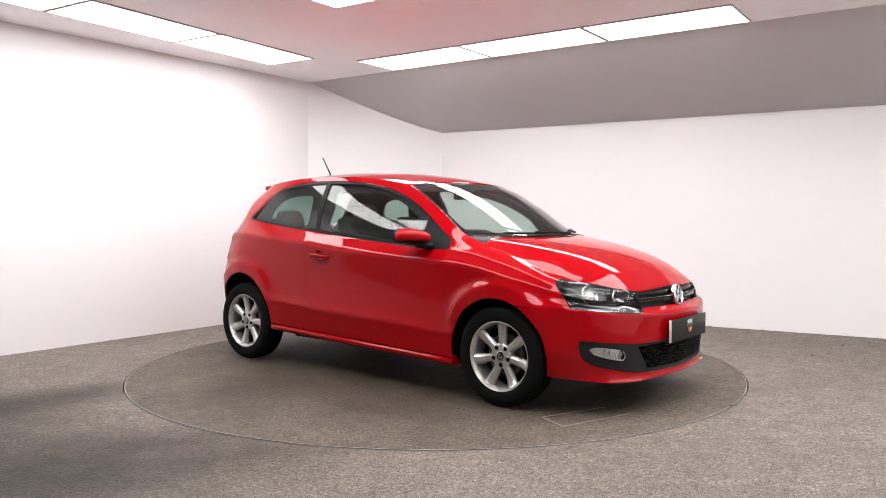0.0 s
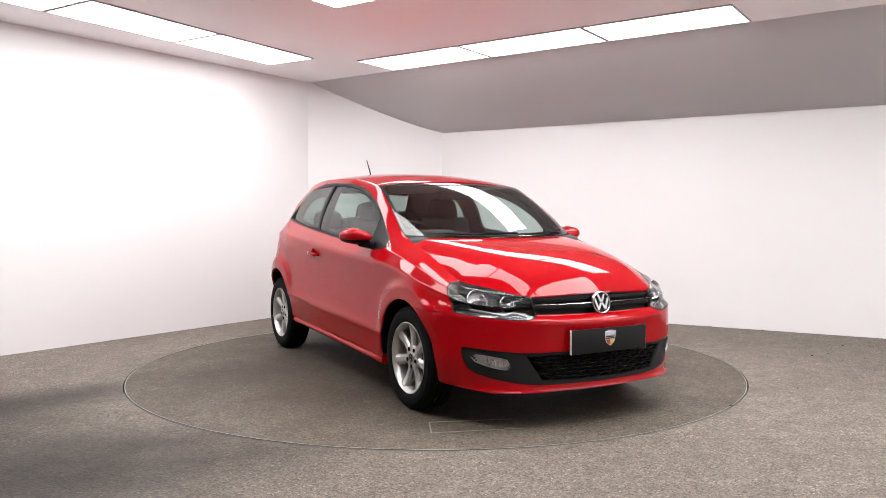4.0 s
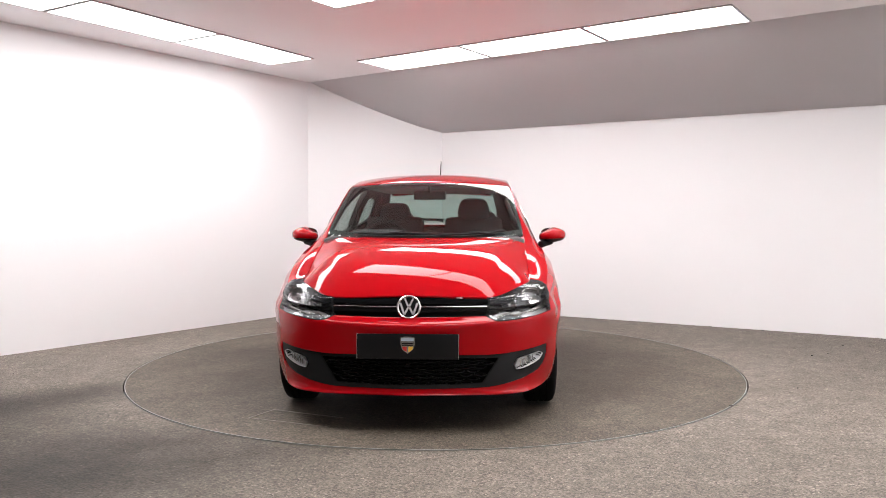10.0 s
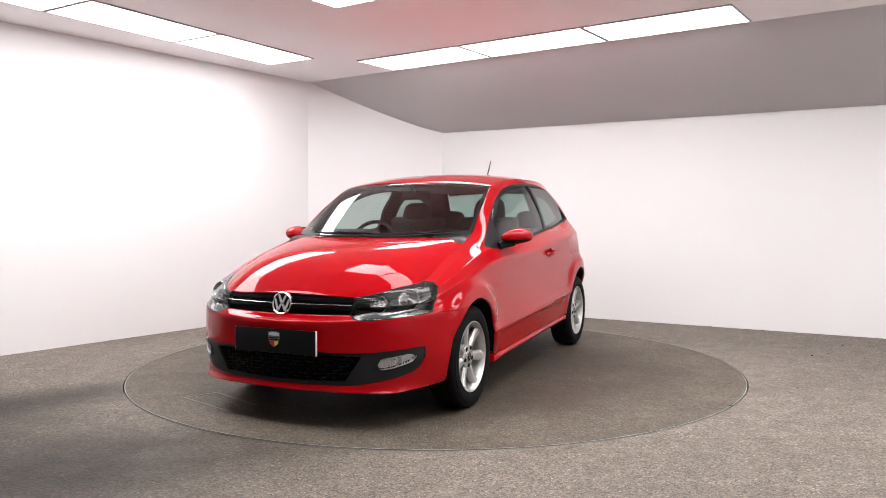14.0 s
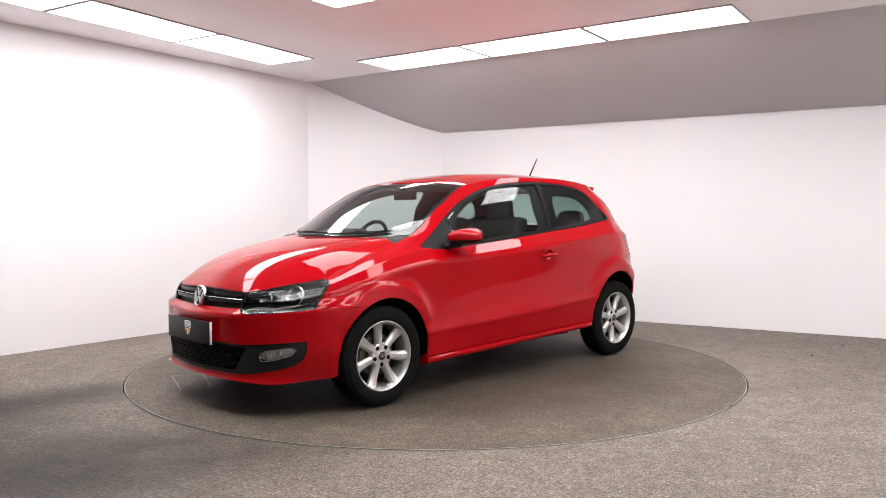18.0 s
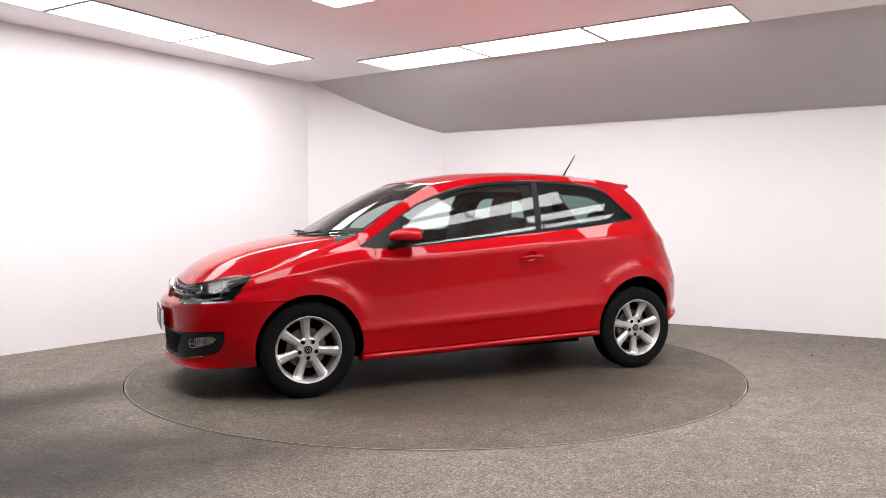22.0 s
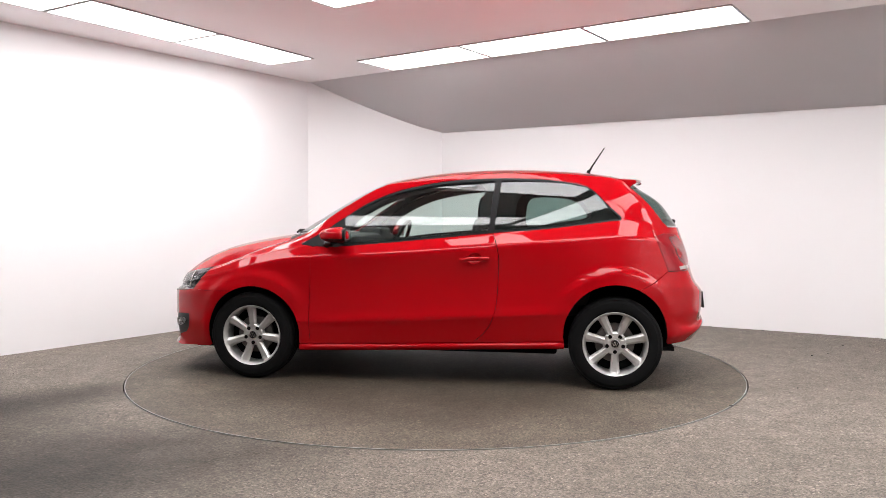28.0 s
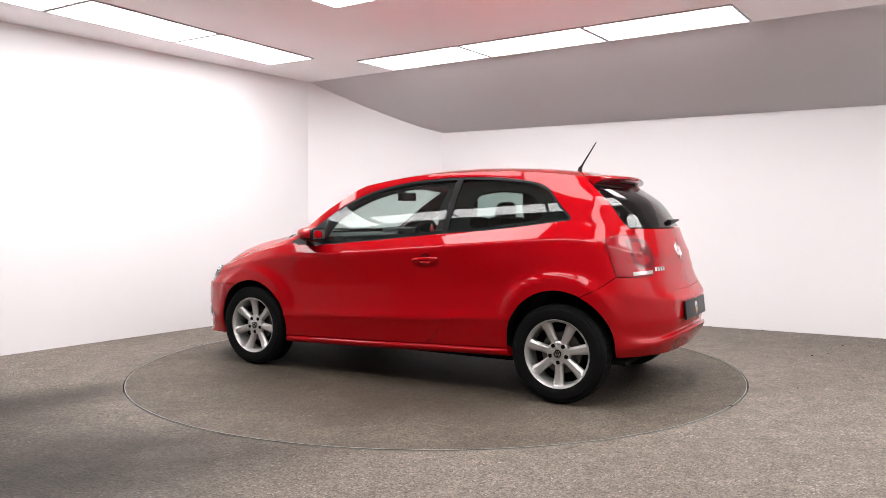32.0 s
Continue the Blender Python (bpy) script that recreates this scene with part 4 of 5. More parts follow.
sheet("cowl", HOOD_P, HOOD_N, cowl_out, BLACK, car, "black plastic windscreen cowl", mirror_join=True, lift=-0.022, depth=0.02)


# ---- wheels ----
def wheel_at(x, y, parent, turn=0, phase=90):
    """An alloy wheel with seven spokes; its outer face looks along +y."""
    w = new("wheel")
    w.parent = parent
    w.matrix_basis = pose(x, y, 0.300, 0, 0, turn)
    tyre = [(.198, -.070), (.208, -.078), (.240, -.084), (.268, -.083), (.287, -.078), (.297, -.068), (.300, -.057)]
    for groove in (-.036, 0.0, .036):
        tyre += [(.3005, groove - .012), (.3005, groove - .005), (.294, groove - .004), (.294, groove + .004), (.3005, groove + .005), (.3005, groove + .012)]
    tyre += [(.300, .060), (.297, .075), (.292, .082), (.286, .087), (.284, .0860), (.270, .092), (.268, .0945), (.262, .0955), (.240, .0965), (.222, .094), (.2100, .0885), (.2075, .085), (.200, .078)]
    part("tyre", lathe(tyre, 72), RUBBER, w, "black rubber tyre")
    rim = [(.199, .079), (.2075, .0835), (.2090, .0870), (.2085, .0895), (.2055, .0905), (.2020, .0880), (.1985, .0815), (.1940, .0735), (.1900, .066), (.1880, .050), (.185, -.02), (.190, -.08), (.199, -.085)]
    part("rim", lathe(rim, 72), ALLOY, w, "silver alloy rim")
    part("brake_disc", lathe([(0.02, .012), (.125, .012), (.128, .006), (.128, -.01), (.02, -.01)], 48), STEEL, w, "dull steel brake disc")
    part("wheel_back", lathe([(0, -.03), (.190, -.03)], 40), DARK, w)
    for k in range(7):
        bm = bmesh.new()
        a = 2 * math.pi * k / 7 + radians(phase)
        ca, sa = math.cos(a), math.sin(a)
        stations = [(.040, .0255, .064), (.075, .0235, .060), (.115, .0255, .060), (.150, .0285, .063), (.178, .0315, .069), (.192, .035, .0745), (.2005, .040, .0805)]
        rows = []
        for r, hw, f in stations:
            row = []
            for q, d in ((-1, -.030), (-1, -.013), (-.92, -.010), (-.55, -.002), (-.45, 0.0), (.45, 0.0), (.55, -.002), (.92, -.010), (1, -.013), (1, -.030)):
                row.append(bm.verts.new((r * ca - q * hw * sa, f + d, r * sa + q * hw * ca)))
            rows.append(row)
        for r0, r1 in zip(rows, rows[1:]):
            for i in range(9):
                bm.faces.new((r0[i], r0[i + 1], r1[i + 1], r1[i]))
        bmesh.ops.recalc_face_normals(bm, faces=bm.faces[:])
        if sum(f.normal.y for f in bm.faces) < 0:
            bmesh.ops.reverse_faces(bm, faces=bm.faces[:])
        part("spoke", bm, ALLOY, w, angle=24)
    part("hub", lathe([(.0, .060), (.032, .061), (.066, .0615), (.074, .056), (.078, .03)], 42), ALLOY, w, "silver hub")
    part("centre_cap", lathe([(0, .068), (.024, .068), (.029, .066), (.030, .058)], 32), CHROME, w, "round chrome centre cap")
    part("cap_badge", lathe([(0, .0695), (.020, .0693), (.024, .068)], 24), GLOSSBLACK, w, "black centre badge")
    for x0, z0, x1, z1 in ((-.007, .016, 0, .002), (.007, .016, 0, .002), (-.016, .008, -.008, -.015), (.016, .008, .008, -.015), (-.008, -.015, 0, -.002), (.008, -.015, 0, -.002)):
        a, b, side = Vector((x0, 0, z0)), Vector((x1, 0, z1)), Vector((.0022, 0, 0))
        part("badge_bar", prism([(0, 0), (1, 0), (1, 1), (0, 1)], .0694, .0708, lambda p, q, h: a.lerp(b, p) + side * (2 * q - 1) + Vector((0, h, 0))), CHROME, w, smooth=False)
    for k in range(5):
        a = 2 * math.pi * k / 5 - math.pi / 2
        part("wheel_bolt", lathe([(0, .0635), (.0095, .0635), (.0125, .0645), (.0130, .0625), (.0130, .05)], 16, centre=(.054 * math.cos(a), 0, .054 * math.sin(a))), DARK, w)
    return w


wheel_at(1.235, .717, car, 0, 85)
wheel_at(-1.235, .707, car, 0, -90)
wheel_at(1.235, -.717, car, 180, 90)
wheel_at(-1.235, -.707, car, 180, 80)


def liner(hub):
    """The dark tub over a wheel, its outer edge just inside the skin."""
    hx, hz, hr = HUBS[hub]
    bm = bmesh.new()
    rings = [[], [], []]
    for a in np.linspace(*((-13, 186) if hub == 0 else (-8, 188)), 29):
        c, s = math.cos(radians(a)), math.sin(radians(a))
        u, v = find("s", hx + (hr + .004) * c, hz + (hr + .004) * s)
        edge = float(body([u], [v])[0][1]) - .010
        for ring, y, g in zip(rings, (edge, .46, .46), (.004, .012, -.25)):
            ring.append(bm.verts.new((hx + (hr + g) * c, y, hz + (hr + g) * s)))
    for a, b in zip(rings, rings[1:]):
        for i in range(len(a) - 1):
            bm.faces.new((a[i], a[i + 1], b[i + 1], b[i]))
    ob = part("wheel_arch_liner", bm, DARK, car)
    flip_y(ob)


liner(0), liner(1)
part("underbody", box(-.86, .86, -.60, .60, .19, .26, 0.02), DARK, car, smooth=False)
# unseen boxes, added low under the car to keep light off the deck
part("underfloor_shade_box", box(-.82, 1.05, -.34, .34, .150, .22, 0.03), DARK, car, smooth=False)
part("front_shade_box", box(.87, 1.80, -.52, .52, .165, .24, 0.02), DARK, car, smooth=False)
part("rear_shade_box", box(-1.48, -.85, -.50, .50, .300, .36, 0.02), DARK, car, smooth=False)
part("cabin_floor", box(-1.62, .98, -.66, .66, .245, .27), DARK, car, smooth=False)
part("engine_bay", box(.92, 1.80, -.44, .44, .25, .62, 0.02), DARK, car, smooth=False)


# ---- cabin ----
def cushion(x0, x1, y0, y1, z0, z1, lean=0.0, bev=0.05):
    bm = box(x0, x1, y0, y1, z0, z1, min(bev, abs(x1 - x0) * .45, abs(z1 - z0) * .45), 4)
    if lean:
        for v in bm.verts:
            v.co.x -= (v.co.z - z0) * lean
    return bm


def headrest(x, y, z, hx, hy, hz, parent):
    """A rounded pad, wider at its foot."""
    bm = bmesh.new()

    def sp(a, e):
        return math.copysign(abs(a) ** e, a)
    rings = []
    for i in range(13):
        p = math.pi * (i / 12 - .5)
        ring = []
        for k in range(20):
            q = 2 * math.pi * k / 20
            w = sp(math.cos(p), .55)
            t = sp(math.sin(p), .55)
            ring.append(bm.verts.new((x + hx * w * sp(math.cos(q), .6) - .12 * hz * t, y + hy * w * sp(math.sin(q), .6) * (1 - .12 * t), z + hz * t)))
        rings.append(ring)
    for a, b in zip(rings, rings[1:]):
        for k in range(20):
            bm.faces.new((a[k], a[(k + 1) % 20], b[(k + 1) % 20], b[k]))
    bmesh.ops.remove_doubles(bm, verts=bm.verts[:], dist=1e-5)
    bmesh.ops.recalc_face_normals(bm, faces=bm.faces[:])
    return part("headrest", bm, SEAT, parent)


def seat(y, x=0.0, top=1.27):
    s = part("front_seat", cushion(x - .22, x + .30, y - .24, y + .24, .42, .58), SEAT, car, "dark cloth front seat")
    part("seat_back", cushion(x - .30, x - .15, y - .235, y + .235, .50, 1.12, .22, .06), SEAT, s)
    headrest(x - .345, y, top - .088, .05, .125, .09, s)
    for d in (-.05, .05):
        part("headrest_post", tube([(x - .345, y + d, 1.08), (x - .345, y + d, 1.17)], .006, 8), CHROME, s)
    return s


seat(.31), seat(-.33, 0.0, 1.235)
bench = part("rear_bench", cushion(-1.0, -.52, -.60, .60, .45, .60), SEAT, car, "dark cloth rear bench")
part("bench_back", cushion(-1.06, -.95, -.60, .60, .52, 1.02, .25, .05), SEAT, bench)
for y in (-.38, .38):
    headrest(-1.165, y, 1.09, .045, .13, .085, bench)
part("parcel_shelf", box(-1.55, -1.16, -.58, .58, .97, .985), SEAT, car, smooth=False)
dash = part("dashboard", cushion(.58, 1.06, -.66, .66, .62, .995, .1, .07), DASH, car, "dark grey dashboard")
part("instrument_hood", cushion(.55, .74, -.52, -.18, .92, 1.035, 0, .04), DASH, dash)
part("centre_console", cushion(.15, .62, -.12, .12, .30, .66, -.2, .05), DASH, dash)
pts = []
for i in range(41):
    a = 2 * math.pi * i / 40
    q = Vector((0, .185 * math.cos(a), .185 * math.sin(a)))
    q.rotate(Euler((0, radians(-24), 0)))
    pts.append(q + Vector((.43, -.33, .915)))
part("steering_wheel", tube(pts, .015, 10), BLACK, car, "black steering wheel")
part("steering_hub", box(.40, .46, -.41, -.25, .875, .955, .02), BLACK, car)
part("steering_column", tube([(.44, -.33, .915), (.68, -.33, .83)], .035, 12), BLACK, car)
part("rear_view_mirror", cushion(.34, .37, -.115, .115, 1.245, 1.31, 0, .02), BLACK, car, "dark interior mirror")
part("mirror_stalk", tube([(.36, 0, 1.30), (.44, 0, 1.34)], .01, 8), BLACK, car)
part("headliner", box(-1.25, .30, -.50, .50, 1.335, 1.345, 0), LINING, car, "pale grey headliner", smooth=False)
trim = skin("door_card", UV_DF + belt_door + UV_DR + sill_door[::-1], DASH, car, "dark door lining", lift=-0.07, depth=0.005, gap=0.02)
flip_y(trim)
trim2 = skin("side_lining", belt_after + UV_DR[::-1] + sill_after + ARCH_SIDE[::-1][2:6] + [find("s", -1.0, .8), find("s", -1.3, .95)], DASH, car, "dark side lining", lift=-0.07, depth=0.005, gap=0.02)
flip_y(trim2)

inner = skin("inner_side", SIDE_OUT, TRIMDARK, car, "dark inner pillar lining", lift=-0.022, gap=0.006, step=0.05, depth=0.004)
flip_y(inner)
skin("tailgate_lining", GATE_LOW + GLASS_LOW[::-1] + LAMP_INNER[::-1], TRIMDARK, car, "dark tailgate lining", mirror_join=True, lift=-0.03, gap=0.01, step=0.05)


# dark trim round the inside of the side windows
UV_IN_DOOR = on_body("s", smooth_line([(.56, .965), (.20, .988), (-.15, 1.02), (-.335, 1.045), (-.345, 1.20), (-.36, 1.345), (-.141, 1.340), (.053, 1.312), (.22, 1.27), (.40, 1.19), (.53, 1.10)], closed=True))
UV_IN_QUARTER = on_body("s", smooth_line([(-.60, 1.062), (-.80, 1.078), (-1.00, 1.105), (-1.08, 1.135), (-1.06, 1.20), (-1.0, 1.265), (-.90, 1.295), (-.70, 1.305), (-.615, 1.28), (-.585, 1.18)], closed=True))
pillar = skin("pillar_trim", inset(clean(OPENING), -0.02), TRIMDARK, car, "dark inner pillar trim", holes=[UV_IN_DOOR, UV_IN_QUARTER], lift=-0.03, gap=0.0, depth=0.02)
flip_y(pillar)

# grey lining inside the screen pillars
PILLAR_IN = [p for p, q in zip(UV_WTOP, WINDOW_TOP) if .05 < q[0] < .87]
lining = skin("pillar_lining", PILLAR_IN[::-1] + rail_uv(K_ROOF, 6.4, 5.02, 20, .004), TRIMDARK, car, "dark inner screen pillar", lift=-0.016, gap=-0.004, depth=0.004)
flip_y(lining)


# ---- fittings of the car ----
def at_body(u, v, lift=0.0):
    """The frame of the skin at (u, v): x along the flank, y up it, z outwards."""
    p, n = body([u], [v])[0], body_normal(np.array([u]), np.array([v]))[0]
    z = Vector(n)
    x = Vector(body([u + 0.005], [v])[0] - body([u - 0.005], [v])[0])
    x = (x - z * x.dot(z)).normalized()
    m = Matrix((x, z.cross(x), z)).transposed().to_4x4()
    m.translation = Vector(p) + z * lift
    return m


def placed(name, bm, mat, parent, m, label="", both=False, **kw):
    bmesh.ops.transform(bm, matrix=m, verts=bm.verts[:])
    ob = part(name, bm, mat, parent, label, **kw)
    if both:
        flip_y(ob, parent=both if both is not True else None)
    return ob


# spoiler over the rear window
def spoiler():
    bm = bmesh.new()
    rows = []
    for i in range(41):
        y = -0.462 + 0.924 * i / 40
        k = abs(y) / 0.462
        tip_x, tip_z = -1.452 + 0.066 * k**2.2, 1.383 - 0.020 * k**2
        z0 = float(top_z(np.array([-1.22]), np.array([y]))[0]) + 0.001
        pts = [(-1.22, z0), (-1.28, z0 - 0.006 + (tip_z - z0) * 0.25), (-1.35, z0 + (tip_z - z0) * 0.58), (-1.41 + 0.03 * k**2, tip_z + 0.009), (tip_x + 0.006, tip_z + 0.002), (tip_x, tip_z - 0.005), (tip_x + 0.004, tip_z - 0.014), (tip_x + 0.03, tip_z - 0.026), (-1.37 + 0.03 * k, tip_z - 0.045), (-1.30, tip_z - 0.05)]
        rows.append([bm.verts.new((x, y, z)) for x, z in pts])
    for a, b in zip(rows, rows[1:]):
        for j in range(len(a) - 1):
            bm.faces.new((a[j], b[j], b[j + 1], a[j + 1]))
    bm.faces.new(rows[0]), bm.faces.new(rows[-1][::-1])
    bmesh.ops.recalc_face_normals(bm, faces=bm.faces[:])
    s = part("roof_spoiler", bm, RED, car, "red roof spoiler above the rear window")
    part("brake_light", box(-1.443, -1.437, -.16, .16, 1.352, 1.364, .002), TAILDARK, s, "dark red high brake light")


spoiler()

# roof aerial
aerial = part("aerial", lathe([(0, .034), (.008, .030), (.012, .016), (.018, .003), (.022, -.004), (0, -.006)], 20, "z", centre=(-1.075, 0, 1.437)), BLACK, car, "black roof aerial")
part("aerial_rod", tube([(-1.08, 0, 1.455), (-1.10, 0, 1.492), (-1.19, 0, 1.630)], .0062, 8, taper=(1.5, 1.0, .55)), BLACK, aerial)


# door mirrors
def mirror_shell(lo, hi, mat, name, parent, label):
    """Slices of an egg-shaped shell between two heights, 0 to 1."""
    bm = bmesh.new()
    rings = []
    for i in range(13):
        t = lo + (hi - lo) * i / 12
        c = 2 * t - 1
        w = max(0.02, (1 - abs(c) ** 2.6)) ** 0.5
        ring = []
        for k in range(28):
            a = 2 * math.pi * k / 28
            ca, sa = math.cos(a), math.sin(a)
            e = 0.88
            x = math.copysign(abs(ca) ** e, ca) * (0.070 if ca < 0 else 0.148) * w
            y = math.copysign(abs(sa) ** e, sa) * 0.088 * (w if sa > 0 else 0.5 + 0.5 * w)
            sweep = -0.035 * (sa + 1) * 0.5
            out = (sa + 1) * 0.5
            ring.append(bm.verts.new((.600 + x * (1 - .25 * out * out) + sweep, .864 + y * 1.06, .942 + 0.118 * t - (0.018 * out**4 + 0.050 * (1 - out) ** 2) * max(0, t - .2) + .006 * out * (1 - t))))
        rings.append(ring)
    for a, b in zip(rings, rings[1:]):
        for k in range(28):
            bm.faces.new((a[k], a[(k + 1) % 28], b[(k + 1) % 28], b[k]))
    bm.faces.new(rings[0][::-1]), bm.faces.new(rings[-1])
    bmesh.ops.recalc_face_normals(bm, faces=bm.faces[:])
    return part(name, bm, mat, parent, label)


for flip in (False, True):
    mk = [mirror_shell(.26, 1, RED, "mirror_cap", door, "glossy red mirror cap"), mirror_shell(-.02, .25, BLACK, "mirror_base", door, "black plastic mirror base")]
    mk.append(part("mirror_arm", tube([(.70, .775, .933), (.675, .80, .940), (.63, .85, .950)], .022, 12, taper=(1.1, 1, .9)), BLACK, door))
    oval = [(.868 + .080 * math.copysign(abs(math.cos(a)) ** .75, math.cos(a)), 1.000 + .046 * math.copysign(abs(math.sin(a)) ** .75, math.sin(a))) for a in np.linspace(0, 2 * math.pi, 32, endpoint=False)]
    mk.append(part("mirror_bezel", prism(oval, .526, .545, lambda a, b, h: Vector((h, a, b))), BLACK, door, "black mirror housing edge", smooth=False))
    mk.append(part("mirror_glass", box(.523, .5255, .805, .930, .968, 1.032, .001), STEEL, door, "mirror glass"))
    if flip:
        for o in mk:
            flip_y(o, parent=door_r)
            bpy.data.objects.remove(o)

# door handles
MH = at_body(UH, VH)
cup = lathe([(0, -.020), (.025, -.019), (.038, -.013), (.045, -.004), (.0475, -.0005)], 32, "z")
bmesh.ops.scale(cup, vec=(1.0, .81, 1.0), verts=cup.verts[:])
placed("handle_recess", cup, RED, door, MH, "red recess behind the handle", both=door_r)
bar = bmesh.new()
rows = []
for i in range(17):
    t = -1 + i / 8
    w = .0135 * (1 - .25 * t * t)
    out = .030 * (1 - abs(t) ** 3.5) + .002
    rows.append([bar.verts.new((t * .098, .002 + w * math.cos(a) - .006 * t * t, out + .0085 * math.sin(a))) for a in [2 * math.pi * k / 12 for k in range(12)]])
for a, b in zip(rows, rows[1:]):
    for k in range(12):
        bar.faces.new((a[k], a[(k + 1) % 12], b[(k + 1) % 12], b[k]))
bar.faces.new(rows[0]), bar.faces.new(rows[-1])
bmesh.ops.recalc_face_normals(bar, faces=bar.faces[:])
placed("door_handle", bar, RED, door, MH, "red pull handle", both=door_r)

# front number-plate holder with a shield badge
plate = part("front_plate", box(2.058, 2.066, -.26, .26, .396, .526, .003), PLATE, car, "blank dark number plate")
part("plate_edge", box(2.050, 2.0645, .2585, .2612, .3955, .5265, .001), WHITE, plate, "white plate edge")
part("plate_edge", box(2.050, 2.0645, -.2612, -.2585, .3955, .5265, .001), WHITE, plate, "white plate edge")


BADGE_BLUE = material("badge_blue_grey", (.45, .52, .60), .4)


def shield(origin, right, up, out, s, parent):
    """A small shield badge with plain colour fields and bars."""
    def place(a, b, h):
        return origin + right * (a * s) + up * (b * s) + out * h
    body_out = [(-.5, .42), (-.2, .5), (.2, .5), (.5, .42), (.47, .0), (.36, -.35), (0, -.62), (-.36, -.35), (-.47, 0)]
    b = part("shield_badge", prism(body_out, 0, .002, place), CHROME, parent, "small silver shield badge", smooth=False)
    part("badge_band", prism([(-.42, .2), (.42, .2), (.43, .38), (.2, .43), (-.2, .43), (-.43, .38)], .002, .0028, place), BADGE_BLUE, parent, smooth=False)
    for z in (.02, -.1):
        part("badge_bar", prism([(-.38, z), (.38, z), (.38, z + .07), (-.38, z + .07)], .002, .0028, place), PLATE, parent, smooth=False)
    part("badge_field", prism([(-.36, -.16), (-.06, -.16), (-.06, -.52), (-.30, -.36)], .002, .0028, place), BADGE_RED, parent, smooth=False)
    part("badge_field", prism([(.06, -.16), (.36, -.16), (.30, -.36), (.06, -.52)], .002, .0028, place), BADGE_GOLD, parent, smooth=False)
    return b


X, Y, Z = Vector((1, 0, 0)), Vector((0, 1, 0)), Vector((0, 0, 1))
shield(Vector((2.0665, 0, .474)), Y, Z, X, .078, plate)


# round emblems: a chrome ring with slanted bars
def emblem(origin, right, up, out, r, parent, name="emblem"):
    m = Matrix((right, up, out)).transposed().to_4x4()
    m.translation = origin
    ring = lathe([(r * .80, .000), (r * .82, .006), (r * .90, .010), (r * .98, .006), (r, -.004), (r * .98, -.012)], 48, "z")
    e = placed(name, ring, CHROME, parent, m, "round chrome emblem ring")
    placed("emblem_field", lathe([(0, .001), (r * .82, .001), (r * .82, -.01)], 40, "z"), BLACK, e, m)
    for x0, y0, x1, y1 in ((-.34, .70, -.05, .06), (.34, .70, .05, .06), (-.70, .36, -.36, -.62), (.70, .36, .36, -.62), (-.36, -.62, -.06, -.02), (.36, -.62, .06, -.02)):
        a, b = Vector((x0 * r, y0 * r, 0)), Vector((x1 * r, y1 * r, 0))
        w = Vector((r * .085, 0, 0))
        placed("emblem_bar", prism([(0, 0), (1, 0), (1, 1), (0, 1)], .001, .007, lambda p, q, h, a=a, b=b, w=w: a.lerp(b, p) + w * (2 * q - 1) + Vector((0, 0, h))), EMBLEM, e, m, smooth=False)
    return e


FX, FZ = Vector((.985, 0, .17)).normalized(), Vector((-.17, 0, .985)).normalized()
emblem(Vector((1.990, 0, .654)), Y, FZ, FX, .064, car)
MR = at_body(st(13) - .0001, find("r", 0, .905)[1])
emblem(MR.translation + Vector((.004, 0, 0)), -Y, Vector((.30, 0, .954)), Vector((-.954, 0, .30)), .055, car)


# grille bars
def ribbon(name, mat, parent, y_max, z, tall, deep, lift, label=""):
    """A moulding that follows the nose at one height."""
    bm = bmesh.new()
    rows = []
    for i in range(61):
        y = y_max * (i / 30 - 1)
        u, v = find("f", abs(y), z(abs(y)))
        p, n = body([u], [v])[0], body_normal(np.array([u]), np.array([v]))[0]
        p, n = p * (1, math.copysign(1, y), 1), n * (1, math.copysign(1, y), 1)
        n = Vector((n[0], n[1], 0)).normalized()
        c = Vector(p) + n * lift
        rows.append([bm.verts.new(c + n * a + Vector((0, 0, b))) for a, b in ((-deep, -tall / 2), (0, -tall / 2), (.002, 0), (0, tall / 2), (-deep, tall / 2))])
    for a, b in zip(rows, rows[1:]):
        for j in range(5):
            bm.faces.new((a[j], b[j], b[(j + 1) % 5], a[(j + 1) % 5]))
    bm.faces.new(rows[0]), bm.faces.new(rows[-1][::-1])
    bmesh.ops.recalc_face_normals(bm, faces=bm.faces[:])
    return part(name, bm, mat, parent, label)


grille = ribbon("grille", GLOSSBLACK, car, .404, lambda y: .638, .020, .03, -.006, "gloss black grille with chrome strips")
ribbon("grille_bar", GLOSSBLACK, grille, .410, lambda y: .678, .022, .03, -.008)
ribbon("grille_strip", CHROME, grille, .404, lambda y: .6555, .0030, .02, .002, "thin chrome strip")


